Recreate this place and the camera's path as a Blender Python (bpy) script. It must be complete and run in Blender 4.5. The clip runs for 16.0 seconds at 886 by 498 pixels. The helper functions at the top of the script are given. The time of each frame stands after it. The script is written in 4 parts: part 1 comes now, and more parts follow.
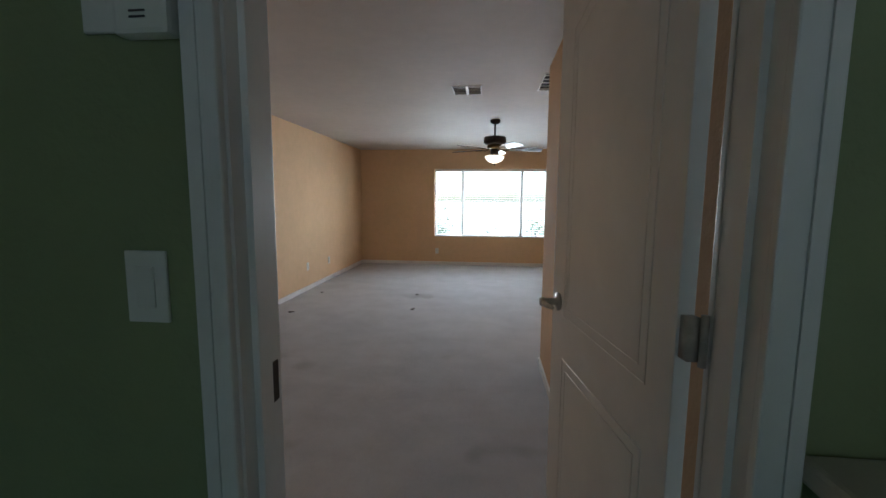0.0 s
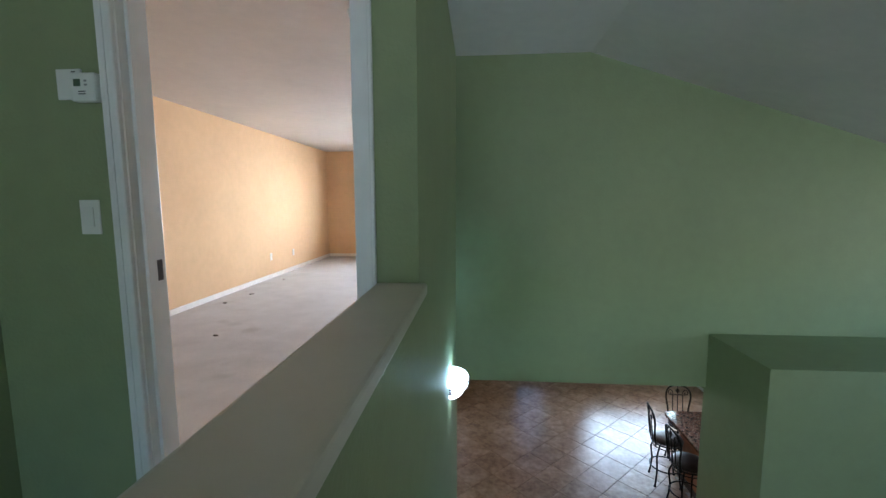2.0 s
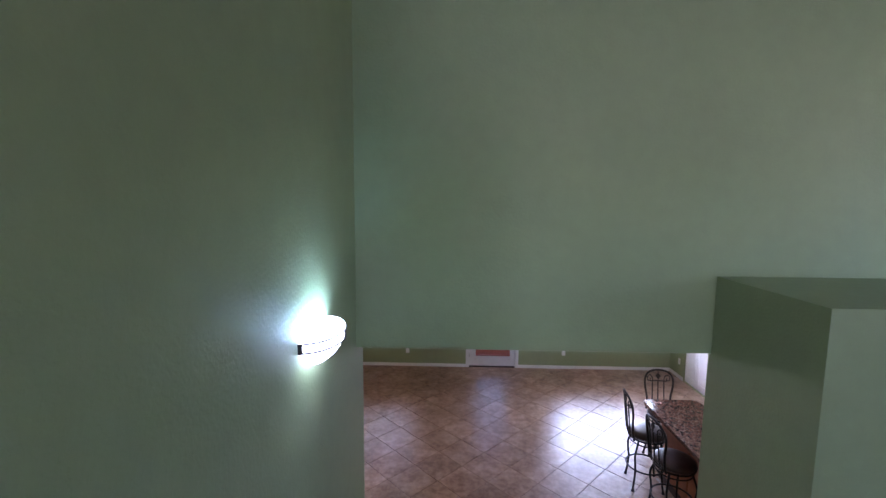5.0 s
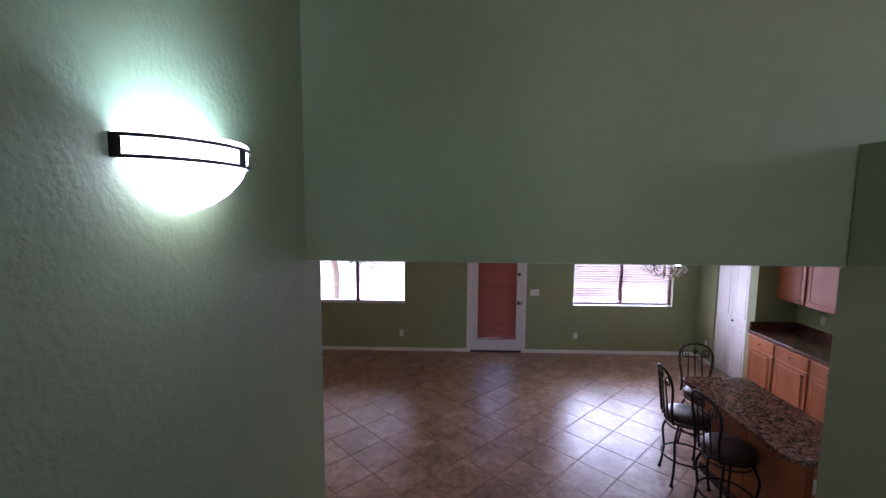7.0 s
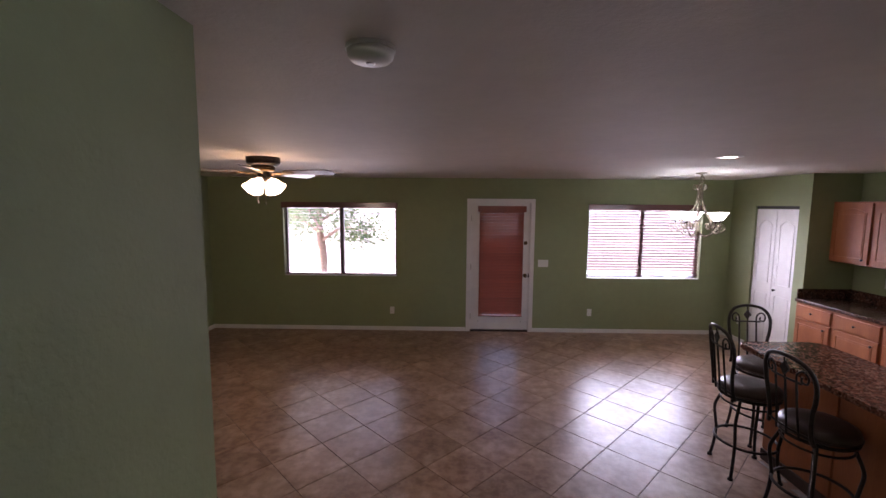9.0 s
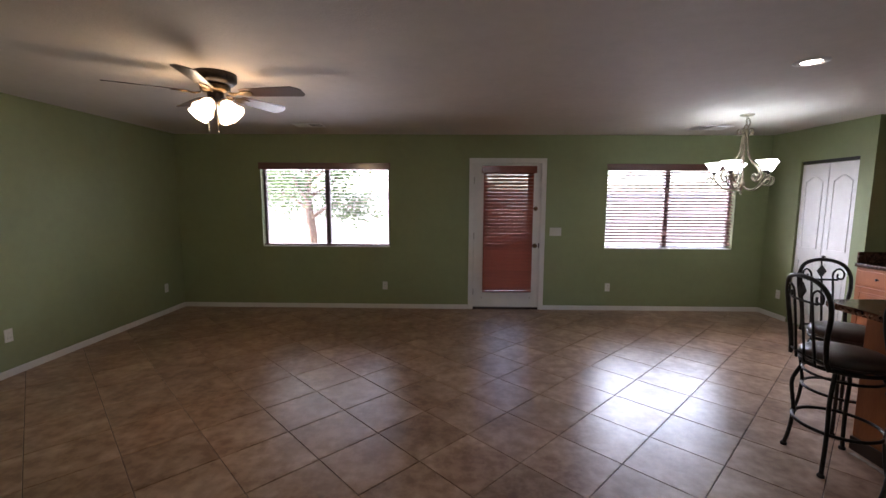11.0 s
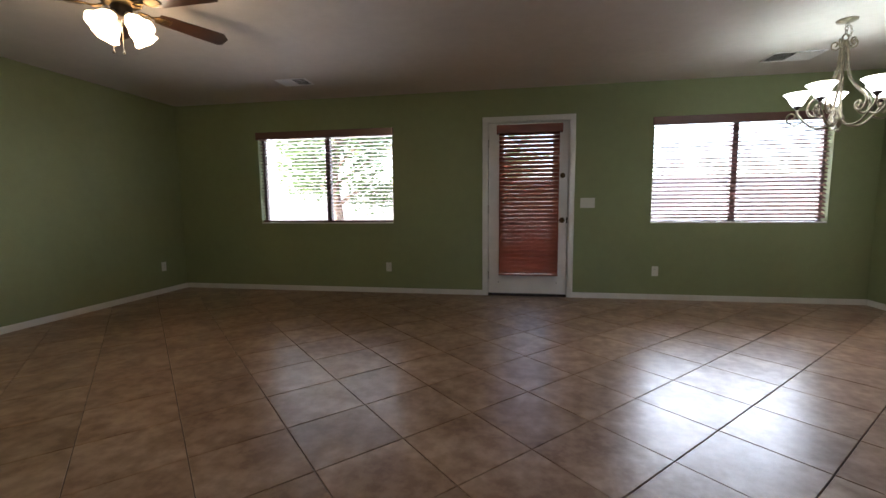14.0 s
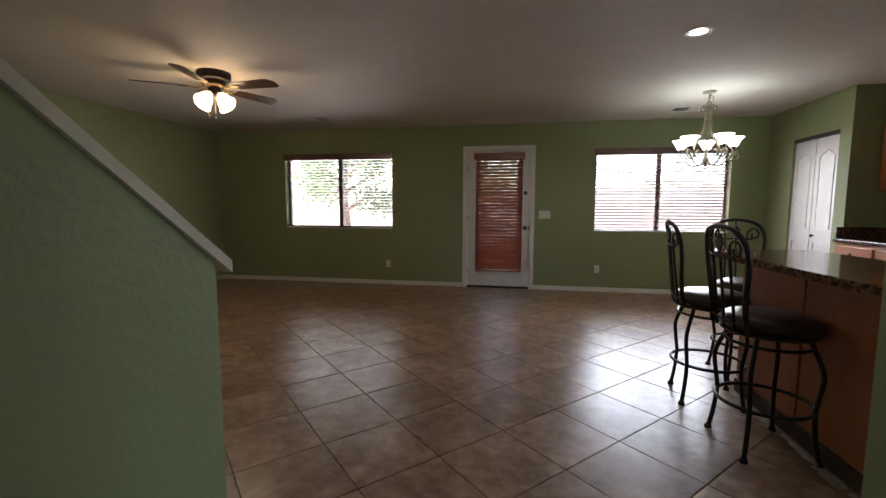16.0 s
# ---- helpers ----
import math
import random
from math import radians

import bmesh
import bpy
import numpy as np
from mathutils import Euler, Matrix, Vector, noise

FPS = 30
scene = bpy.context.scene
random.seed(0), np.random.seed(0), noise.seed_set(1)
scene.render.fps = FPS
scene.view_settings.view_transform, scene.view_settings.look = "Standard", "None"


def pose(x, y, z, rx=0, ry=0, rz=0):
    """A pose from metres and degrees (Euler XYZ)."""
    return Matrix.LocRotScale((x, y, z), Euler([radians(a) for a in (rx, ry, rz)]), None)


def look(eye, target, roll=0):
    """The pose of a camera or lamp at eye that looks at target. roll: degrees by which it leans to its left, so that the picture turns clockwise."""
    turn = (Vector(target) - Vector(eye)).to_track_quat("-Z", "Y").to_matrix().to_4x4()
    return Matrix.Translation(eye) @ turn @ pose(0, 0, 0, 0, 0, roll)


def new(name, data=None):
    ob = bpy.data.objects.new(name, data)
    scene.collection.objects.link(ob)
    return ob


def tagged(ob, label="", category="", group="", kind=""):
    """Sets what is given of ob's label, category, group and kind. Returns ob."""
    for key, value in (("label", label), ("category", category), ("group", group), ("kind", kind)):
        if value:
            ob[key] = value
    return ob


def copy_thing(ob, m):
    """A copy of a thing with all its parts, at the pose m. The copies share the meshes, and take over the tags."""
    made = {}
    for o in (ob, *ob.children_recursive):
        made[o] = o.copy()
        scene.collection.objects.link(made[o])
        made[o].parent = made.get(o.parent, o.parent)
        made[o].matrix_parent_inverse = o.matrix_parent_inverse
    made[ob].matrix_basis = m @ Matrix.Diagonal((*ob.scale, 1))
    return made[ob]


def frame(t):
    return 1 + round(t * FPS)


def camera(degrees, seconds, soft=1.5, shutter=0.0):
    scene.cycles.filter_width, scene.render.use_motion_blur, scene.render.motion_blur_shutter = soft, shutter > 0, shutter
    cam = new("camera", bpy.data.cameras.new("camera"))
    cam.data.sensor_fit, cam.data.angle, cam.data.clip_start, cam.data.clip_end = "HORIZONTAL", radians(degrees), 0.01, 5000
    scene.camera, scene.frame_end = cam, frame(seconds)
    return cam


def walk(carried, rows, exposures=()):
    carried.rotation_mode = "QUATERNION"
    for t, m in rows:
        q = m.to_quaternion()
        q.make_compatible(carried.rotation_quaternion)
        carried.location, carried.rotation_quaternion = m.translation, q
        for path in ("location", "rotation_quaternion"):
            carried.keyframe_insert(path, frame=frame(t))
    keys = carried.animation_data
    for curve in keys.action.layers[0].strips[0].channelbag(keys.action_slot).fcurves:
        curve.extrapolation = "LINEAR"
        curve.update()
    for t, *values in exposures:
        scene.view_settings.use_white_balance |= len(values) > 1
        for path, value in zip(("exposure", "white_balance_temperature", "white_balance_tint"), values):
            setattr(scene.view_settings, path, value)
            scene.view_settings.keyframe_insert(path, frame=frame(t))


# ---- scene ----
cam = camera(92.6, 16.0)
PATH = [
    (0, (-0.055, 0.506, 4.129), (-0.262, 2.482, 3.897), 0.4),
    (0.5, (-0.01, 0.197, 4.119), (-0.198, 2.178, 3.915), 0.4),
    (1, (0.089, -0.061, 4.105), (-0.101, 1.92, 3.904), 0.1),
    (1.5, (0.419, -0.233, 4.082), (0.232, 1.747, 3.869), -0.1),
    (2, (0.706, -0.21, 4.04), (0.543, 1.771, 3.813), -0.2),
    (2.5, (0.92, -0.03, 3.957), (0.807, 1.953, 3.72), -0.0),
    (3, (1.075, 0.211, 3.881), (1.011, 2.195, 3.639), 0.1),
    (5.5, (1.111, 1.15, 3.154), (1.064, 3.138, 2.938), 0.6),
    (6, (1.115, 1.383, 2.975), (1.074, 3.371, 2.76), 0.6),
    (6.5, (1.091, 1.552, 2.814), (1.049, 3.541, 2.606), 0.5),
    (7, (1.112, 1.752, 2.672), (1.067, 3.741, 2.463), 0.5),
    (7.5, (1.12, 1.981, 2.505), (1.08, 3.97, 2.298), 0.5),
    (8, (1.129, 2.209, 2.321), (1.091, 4.198, 2.112), 0.5),
    (8.5, (1.127, 2.412, 2.164), (1.091, 4.401, 1.957), 0.5),
    (11, (1.122, 3.329, 1.552), (1.089, 5.315, 1.321), 0.3),
    (11.5, (1.102, 3.538, 1.427), (1.048, 5.524, 1.193), 0.2),
    (12, (1.15, 3.746, 1.31), (1.074, 5.731, 1.074), 0.0),
    (12.5, (1.219, 3.986, 1.162), (1.107, 5.969, 0.926), -0.0),
    (13, (1.312, 4.197, 1.106), (1.155, 6.177, 0.867), -0.2),
    (13.5, (1.519, 4.244, 1.096), (1.283, 6.218, 0.873), -0.4),
    (14, (1.765, 4.137, 1.106), (1.433, 6.098, 0.899), -0.5),
    (14.5, (1.999, 3.949, 1.103), (1.648, 5.908, 0.905), -0.5),
    (15, (2.161, 3.665, 1.148), (1.803, 5.623, 0.952), -0.3),
    (15.5, (2.168, 3.322, 1.163), (1.815, 5.284, 0.978), 0.1),
    (16, (2.21, 2.855, 1.212), (1.864, 4.816, 1.018), 0.2),
]
walk(cam, [(t, look(eye, target, roll)) for t, eye, target, roll in PATH],
     exposures=[(0.0, 2.75, 5500, 6), (0.5, 3.35, 5450, 6), (1.0, 3.87, 5550, 6), (1.5, 4.2, 5600, 7), (3.2, 4.56, 5500, 17), (5.5, 4.75, 5600, 38),
                (6.2, 4.4, 5650, 39), (7.0, 4.1, 5850, 41), (7.7, 4.05, 6100, 42), (8.5, 4.13, 6500, 43), (11.0, 4.1, 6400, 27), (12.5, 4.02, 6400, 19), (14.0, 4.02, 6550, 19), (16.0, 3.9, 6900, 20)])

# ---- world, sun, large lights ----
world = bpy.data.worlds.new("world")
scene.world = world
world.use_nodes = True
sky = world.node_tree.nodes.new("ShaderNodeTexSky")
sky.sky_type = "NISHITA"
sky.sun_disc = False
sky.sun_elevation = radians(40)
sky.sun_rotation = radians(-80)
sky.air_density, sky.dust_density, sky.ozone_density = 1.0, 1.8, 0.6
back = world.node_tree.nodes["Background"]
back.inputs[1].default_value = 0.10
world.node_tree.links.new(sky.outputs[0], back.inputs[0])

sun = new("sun", bpy.data.lights.new("sun", "SUN"))
sun.data.energy, sun.data.angle, sun.data.color = 4.2, radians(0.5), (1.0, 0.95, 0.88)
sun.matrix_world = look((0, 0, 0), (0.77, 0.14, -0.62))


def window_light(name, x, y, z, w, h, facing, power, colour):
    data = bpy.data.lights.new(name, "AREA")
    data.shape, data.size, data.size_y, data.energy, data.color = "RECTANGLE", w, h, power, colour
    ob = new(name, data)
    ob.matrix_world = look((x, y, z), (x + facing[0], y + facing[1], z + facing[2]))
    return ob


window_light("sky_window_right", 4.17, 9.60, 1.45, 2.3, 1.5, (0, -1, 0), 13.0, (0.86, 0.91, 1.0))
window_light("sky_window_left", -0.63, 9.60, 1.45, 2.2, 1.4, (0, -1, 0), 2.4, (0.86, 0.91, 1.0))
window_light("sky_window_bedroom", 0.0, 9.60, 4.03, 2.8, 1.7, (0, -1, 0), 40, (0.96, 0.97, 0.97))
# fill lamps at four unseen openings, added to brighten hall, landing and kitchen
window_light("fill_hall", 2.2, -3.10, 3.2, 1.2, 1.2, (0, 1, 0), 2.5, (0.84, 0.95, 1.0))
window_light("fill_landing", -0.2, -3.10, 3.9, 0.75, 0.9, (0, 1, 0), 0.38, (0.48, 0.90, 1.0))
window_light("fill_kitchen", 6.14, 3.95, 1.45, 0.8, 1.1, (-1, 0, 0), 0.25, (0.55, 0.9, 1.0))
window_light("fill_side", 5.30, 2.0, 3.45, 1.0, 0.8, (-1, 0, 0), 0.28, (0.66, 0.92, 1.0))

# ---- materials ----


class Nodes:
    def __init__(self, name):
        self.mat = bpy.data.materials.new(name)
        self.mat.use_nodes = True
        self.tree = self.mat.node_tree
        self.bsdf = self.tree.nodes["Principled BSDF"]
        self.coord = self.tree.nodes.new("ShaderNodeTexCoord")

    def node(self, kind, **values):
        n = self.tree.nodes.new(kind)
        for key, value in values.items():
            n.inputs[key.replace("_", " ")].default_value = value
        return n

    def link(self, a, b):
        self.tree.links.new(a, b)

    def noise(self, scale, detail=4.0, rough=0.55, stretch=(1, 1, 1), space="Object"):
        m = self.node("ShaderNodeMapping")
        m.inputs["Scale"].default_value = stretch
        self.link(self.coord.outputs[space], m.inputs[0])
        n = self.node("ShaderNodeTexNoise", Scale=scale, Detail=detail, Roughness=rough)
        self.link(m.outputs[0], n.inputs["Vector"])
        return n.outputs["Fac"]

    def ramp(self, fac, stops):
        r = self.node("ShaderNodeValToRGB")
        e = r.color_ramp.elements
        while len(e) < len(stops):
            e.new(0.5)
        for k, (p, c) in enumerate(stops):
            e[k].position, e[k].color = p, (*c, 1)
        self.link(fac, r.inputs[0])
        return r.outputs[0]

    def mix(self, fac, a, b, kind="MIX"):
        m = self.tree.nodes.new("ShaderNodeMix")
        m.data_type, m.blend_type = "RGBA", kind
        for slot, value in ((0, fac), (6, a), (7, b)):
            if isinstance(value, (int, float)):
                m.inputs[slot].default_value = value
            elif isinstance(value, tuple):
                m.inputs[slot].default_value = (*value, 1)
            else:
                self.link(value, m.inputs[slot])
        return m.outputs[2]

    def math(self, op, a, b):
        m = self.tree.nodes.new("ShaderNodeMath")
        m.operation = op
        for slot, value in ((0, a), (1, b)):
            if isinstance(value, (int, float)):
                m.inputs[slot].default_value = value
            else:
                self.link(value, m.inputs[slot])
        return m.outputs[0]

    def bump(self, height, strength, distance):
        b = self.node("ShaderNodeBump", Strength=strength, Distance=distance)
        self.link(height, b.inputs["Height"])
        if self.bsdf.inputs["Normal"].is_linked:
            self.link(self.bsdf.inputs["Normal"].links[0].from_socket, b.inputs["Normal"])
        self.link(b.outputs[0], self.bsdf.inputs["Normal"])

    def done(self, colour=None, rough=0.5, metal=0.0, **more):
        if colour is not None:
            if isinstance(colour, tuple):
                self.bsdf.inputs["Base Color"].default_value = (*colour, 1)
            else:
                self.link(colour, self.bsdf.inputs["Base Color"])
        if isinstance(rough, (int, float)):
            self.bsdf.inputs["Roughness"].default_value = rough
        else:
            self.link(rough, self.bsdf.inputs["Roughness"])
        self.bsdf.inputs["Metallic"].default_value = metal
        for key, value in more.items():
            self.bsdf.inputs[key.replace("_", " ")].default_value = value
        return self.mat


def shade(c, k):
    return tuple(min(1.0, v * k) for v in c)


def plain(name, c, rough=0.5, metal=0.0, vary=0.12, scale=6.0, bump=0.0, bump_scale=60, **more):
    n = Nodes(name)
    col = n.ramp(n.noise(scale), [(0.3, shade(c, 1 - vary)), (0.7, shade(c, 1 + vary))])
    if bump:
        n.bump(n.noise(bump_scale, 3), bump, 0.004)
    return n.done(col, rough, metal, **more)


def wall_paint(name, c, rough=0.6):
    """Painted drywall with a knocked-down orange peel."""
    n = Nodes(name)
    big = n.ramp(n.noise(1.3, 3), [(0.3, shade(c, 0.94)), (0.7, shade(c, 1.06))])
    col = n.mix(0.25, big, n.ramp(n.noise(11, 5), [(0.35, shade(c, 0.9)), (0.65, shade(c, 1.08))]))
    peel = n.ramp(n.noise(60, 3, 0.5), [(0.42, (0, 0, 0)), (0.58, (1, 1, 1))])
    n.bump(peel, 0.27, 0.0016)
    n.bump(n.noise(5, 2), 0.08, 0.01)
    return n.done(col, rough, Specular_IOR_Level=0.3)


def wood(name, dark, light, grain=(14, 1.2, 14), rough=0.35, scale=3.0, gloss_coat=0.0):
    n = Nodes(name)
    info = n.tree.nodes.new("ShaderNodeObjectInfo")
    fine = n.noise(scale * 5, 6, 0.65, grain)
    broad = n.noise(scale, 3, 0.5, tuple(max(0.6, g * 0.25) for g in grain))
    col = n.mix(0.5, n.ramp(fine, [(0.3, dark), (0.7, light)]), n.ramp(broad, [(0.3, dark), (0.7, light)]))
    vary = n.ramp(info.outputs["Random"], [(0.0, (0.88, 0.88, 0.88)), (1.0, (1.1, 1.1, 1.1))])
    col = n.mix(1.0, col, vary, "MULTIPLY")
    n.bump(fine, 0.06, 0.002)
    return n.done(col, rough, Coat_Weight=gloss_coat, Coat_Roughness=0.15)


def glow(name, c, strength):
    n = Nodes(name)
    return n.done(c, 0.25, Emission_Color=(*c, 1), Emission_Strength=strength)


def pane_glass(name):
    m = bpy.data.materials.new(name)
    m.use_nodes = True
    t = m.node_tree
    clear = t.nodes.new("ShaderNodeBsdfTransparent")
    clear.inputs[0].default_value = (0.9, 0.93, 0.92, 1)
    gloss = t.nodes.new("ShaderNodeBsdfGlossy")
    gloss.inputs["Roughness"].default_value = 0.02
    fres = t.nodes.new("ShaderNodeFresnel")
    fres.inputs[0].default_value = 1.45
    mix = t.nodes.new("ShaderNodeMixShader")
    t.links.new(fres.outputs[0], mix.inputs[0])
    t.links.new(clear.outputs[0], mix.inputs[1])
    t.links.new(gloss.outputs[0], mix.inputs[2])
    t.links.new(mix.outputs[0], t.nodes["Material Output"].inputs[0])
    return m


def tile_mat():
    n = Nodes("ceramic_tile")
    info = n.tree.nodes.new("ShaderNodeObjectInfo")
    shift = n.node("ShaderNodeVectorMath")
    shift.operation = "ADD"
    far = n.math("MULTIPLY", info.outputs["Random"], 40.0)
    n.link(n.coord.outputs["Object"], shift.inputs[0])
    n.link(far, shift.inputs[1])
    cloud = n.node("ShaderNodeTexNoise", Scale=4.5, Detail=2.0, Roughness=0.5, Distortion=0.4)
    n.link(shift.outputs[0], cloud.inputs["Vector"])
    fine = n.node("ShaderNodeTexNoise", Scale=15.0, Detail=3.0, Roughness=0.6)
    n.link(shift.outputs[0], fine.inputs["Vector"])
    col = n.ramp(cloud.outputs["Fac"], [(0.32, (0.20, 0.112, 0.066)), (0.50, (0.325, 0.212, 0.138)), (0.68, (0.50, 0.37, 0.275))])
    col = n.mix(0.42, col, n.ramp(fine.outputs["Fac"], [(0.38, (0.18, 0.098, 0.058)), (0.62, (0.47, 0.335, 0.24))]))
    tone = n.ramp(info.outputs["Random"], [(0.0, (0.82, 0.77, 0.73)), (1.0, (1.02, 0.965, 0.925))])
    col = n.mix(1.0, col, tone, "MULTIPLY")
    n.bump(n.noise(6, 1, 0.3), 0.10, 0.004)
    return n.done(col, 0.3)


def carpet_mat():
    n = Nodes("carpet")
    tuft = n.noise(260, 3, 0.7)
    tread = n.noise(3.2, 5, 0.6)
    col = n.mix(0.5, n.ramp(tread, [(0.3, (0.40, 0.39, 0.395)), (0.7, (0.58, 0.57, 0.575))]), n.ramp(tuft, [(0.3, (0.34, 0.335, 0.34)), (0.7, (0.64, 0.63, 0.635))]))
    stain = n.ramp(n.noise(1.7, 2), [(0.66, (1, 1, 1)), (0.75, (0.8, 0.78, 0.76))])
    col = n.mix(1.0, col, stain, "MULTIPLY")
    n.bump(tuft, 0.35, 0.005)
    n.bump(n.noise(5, 4, 0.6, (1, 1.4, 1)), 0.2, 0.03)
    return n.done(col, 0.95)


def granite_mat(name, k, scale, rough):
    """Polished speckled granite; k darkens all of its grains."""
    n = Nodes(name)
    a = n.node("ShaderNodeTexVoronoi", Scale=scale)
    n.link(n.coord.outputs["Object"], a.inputs["Vector"])
    speck = n.ramp(a.outputs["Color"], [(0.2, shade((0.02, 0.011, 0.009), k)), (0.42, shade((0.14, 0.052, 0.032), k)), (0.62, shade((0.30, 0.13, 0.08), k)), (0.86, shade((0.56, 0.40, 0.30), k))])
    cloud = n.ramp(n.noise(26, 5), [(0.38, shade((0.045, 0.022, 0.016), k)), (0.55, shade((0.22, 0.09, 0.056), k)), (0.72, shade((0.42, 0.23, 0.15), k))])
    return n.done(n.mix(0.52, speck, cloud), rough)


GREEN = wall_paint("green_wall_paint", (0.268, 0.308, 0.162))
PEACH = wall_paint("peach_wall_paint", (0.68, 0.465, 0.27), 0.9)
CEIL = wall_paint("ceiling_paint", (0.60, 0.55, 0.50), 0.7)
WHITE = plain("white_trim_paint", (0.76, 0.745, 0.72), 0.35, vary=0.05)
CAPW = plain("wall_cap_paint", (0.50, 0.46, 0.37), 0.4, vary=0.06)
PLASTIC = plain("white_plastic", (0.72, 0.71, 0.66), 0.35, vary=0.03)
DARK = plain("near_black", (0.02, 0.02, 0.02), 0.6)
GROUT = plain("grout", (0.085, 0.06, 0.045), 0.85, vary=0.25, scale=20, bump=0.3)
TILE = tile_mat()
CARPET = carpet_mat()
GRANITE = granite_mat("granite", 0.85, 75.0, 0.14)
DGRANITE = granite_mat("dark_granite", 0.42, 85.0, 0.2)
GLASS = pane_glass("window_glass")
CAB = wood("honey_wood", (0.27, 0.078, 0.024), (0.42, 0.142, 0.046), (14, 14, 1.2), 0.45, gloss_coat=0.05)
SLAT = wood("cherry_blind_wood", (0.21, 0.052, 0.030), (0.34, 0.092, 0.052), (1.2, 14, 14), 0.42, gloss_coat=0.7)
# darker, greyer copy of the cherry wood, backlit look put into its colour
BACKLIT_SLAT = wood("backlit_cherry_wood", (0.12, 0.05, 0.042), (0.20, 0.085, 0.070), (1.2, 14, 14), 0.4, gloss_coat=0.9)
BLADE = wood("dark_walnut", (0.035, 0.014, 0.008), (0.085, 0.035, 0.019), (1.0, 10, 10), 0.3, gloss_coat=0.3)
BRONZE = plain("dark_bronze", (0.045, 0.035, 0.03), 0.35, 0.75, vary=0.4, scale=30, bump=0.15)
IRON = plain("brushed_black_iron", (0.03, 0.026, 0.023), 0.38, 0.6, vary=0.4, scale=40, bump=0.2, bump_scale=140)
PEWTER = plain("antique_pewter", (0.24, 0.20, 0.14), 0.42, 0.6, vary=0.3, scale=40)
NICKEL = plain("satin_nickel", (0.48, 0.46, 0.43), 0.3, 0.9, vary=0.15, scale=40)
LEATHER = plain("brown_leather", (0.05, 0.03, 0.024), 0.28, vary=0.3, scale=14, bump=0.2, bump_scale=180)
BRASS = plain("antique_brass", (0.13, 0.085, 0.04), 0.35, 0.8, vary=0.3, scale=40)
HINGE = plain("worn_hinge_metal", (0.42, 0.39, 0.34), 0.5, 0.3, vary=0.15, scale=40)
ALU = plain("bronze_window_frame", (0.13, 0.10, 0.10), 0.5, 0.2)
VINYL = plain("white_vinyl", (0.75, 0.74, 0.72), 0.4, vary=0.03)
SCONCE_GLASS = glow("lit_white_glass", (0.70, 0.90, 1.0), 0.8)
FAN_GLASS = glow("lit_frosted_glass", (1.0, 0.84, 0.56), 0.3)
CHAND_GLASS = glow("lit_alabaster_glass", (0.86, 1.0, 0.98), 0.85)
CAN_GLASS = glow("lit_downlight_lens", (1.0, 0.93, 0.8), 1.2)

# ---- building helpers ----


def link_mesh(name, bm, mat, smooth=False):
    me = bpy.data.meshes.new(name)
    bmesh.ops.recalc_face_normals(bm, faces=bm.faces)
    bm.to_mesh(me)
    bm.free()
    if mat is not None:
        me.materials.append(mat)
    if smooth:
        for p in me.polygons:
            p.use_smooth = True
    return new(name, me)


def part(name, bm, mat, parent, label="", smooth=False, at=None):
    ob = link_mesh(name, bm, mat, smooth)
    ob.parent = parent
    if at is not None:
        ob.matrix_basis = at
    return tagged(ob, label)


def base(name, m, label, category, group="", kind=""):
    ob = new(name)
    ob.empty_display_size = 0.1
    ob.matrix_basis = m
    return tagged(ob, label, category, group, kind)


def add_box(bm, x0, x1, y0, y1, z0, z1, bevel=0.0):
    r = bmesh.ops.create_cube(bm, size=1.0)
    m = Matrix.Translation(((x0 + x1) / 2, (y0 + y1) / 2, (z0 + z1) / 2)) @ Matrix.Diagonal((x1 - x0, y1 - y0, z1 - z0, 1))
    bmesh.ops.transform(bm, matrix=m, verts=r["verts"])
    if bevel:
        edges = {e for v in r["verts"] for e in v.link_edges}
        bmesh.ops.bevel(bm, geom=list(edges), offset=bevel, segments=2, affect="EDGES", profile=0.6)
    return bm


def box(x0, x1, y0, y1, z0, z1, bevel=0.0):
    return add_box(bmesh.new(), x0, x1, y0, y1, z0, z1, bevel)


def add_lathe(bm, profile, n=24, m=None, turn=2 * math.pi, start=0.0):
    """Turns (radius, height) pairs about z."""
    full = turn > 6.28
    count = n if full else n + 1
    rings = []
    for r, z in profile:
        ring = []
        for k in range(count):
            a = start + turn * k / n
            co = Vector((r * math.cos(a), r * math.sin(a), z))
            ring.append(bm.verts.new(m @ co if m else co))
        rings.append(ring)
    for a, b in zip(rings, rings[1:]):
        for k in range(n):
            q = (k + 1) % count
            bm.faces.new((a[k], a[q], b[q], b[k]))
    for ring, (r, z) in ((rings[0], profile[0]), (rings[-1], profile[-1])):
        if full and r > 0.0005:
            bm.faces.new(ring)
    bmesh.ops.remove_doubles(bm, verts=bm.verts, dist=0.00005)
    return bm


def lathe(profile, n=24, m=None):
    return add_lathe(bmesh.new(), profile, n, m)


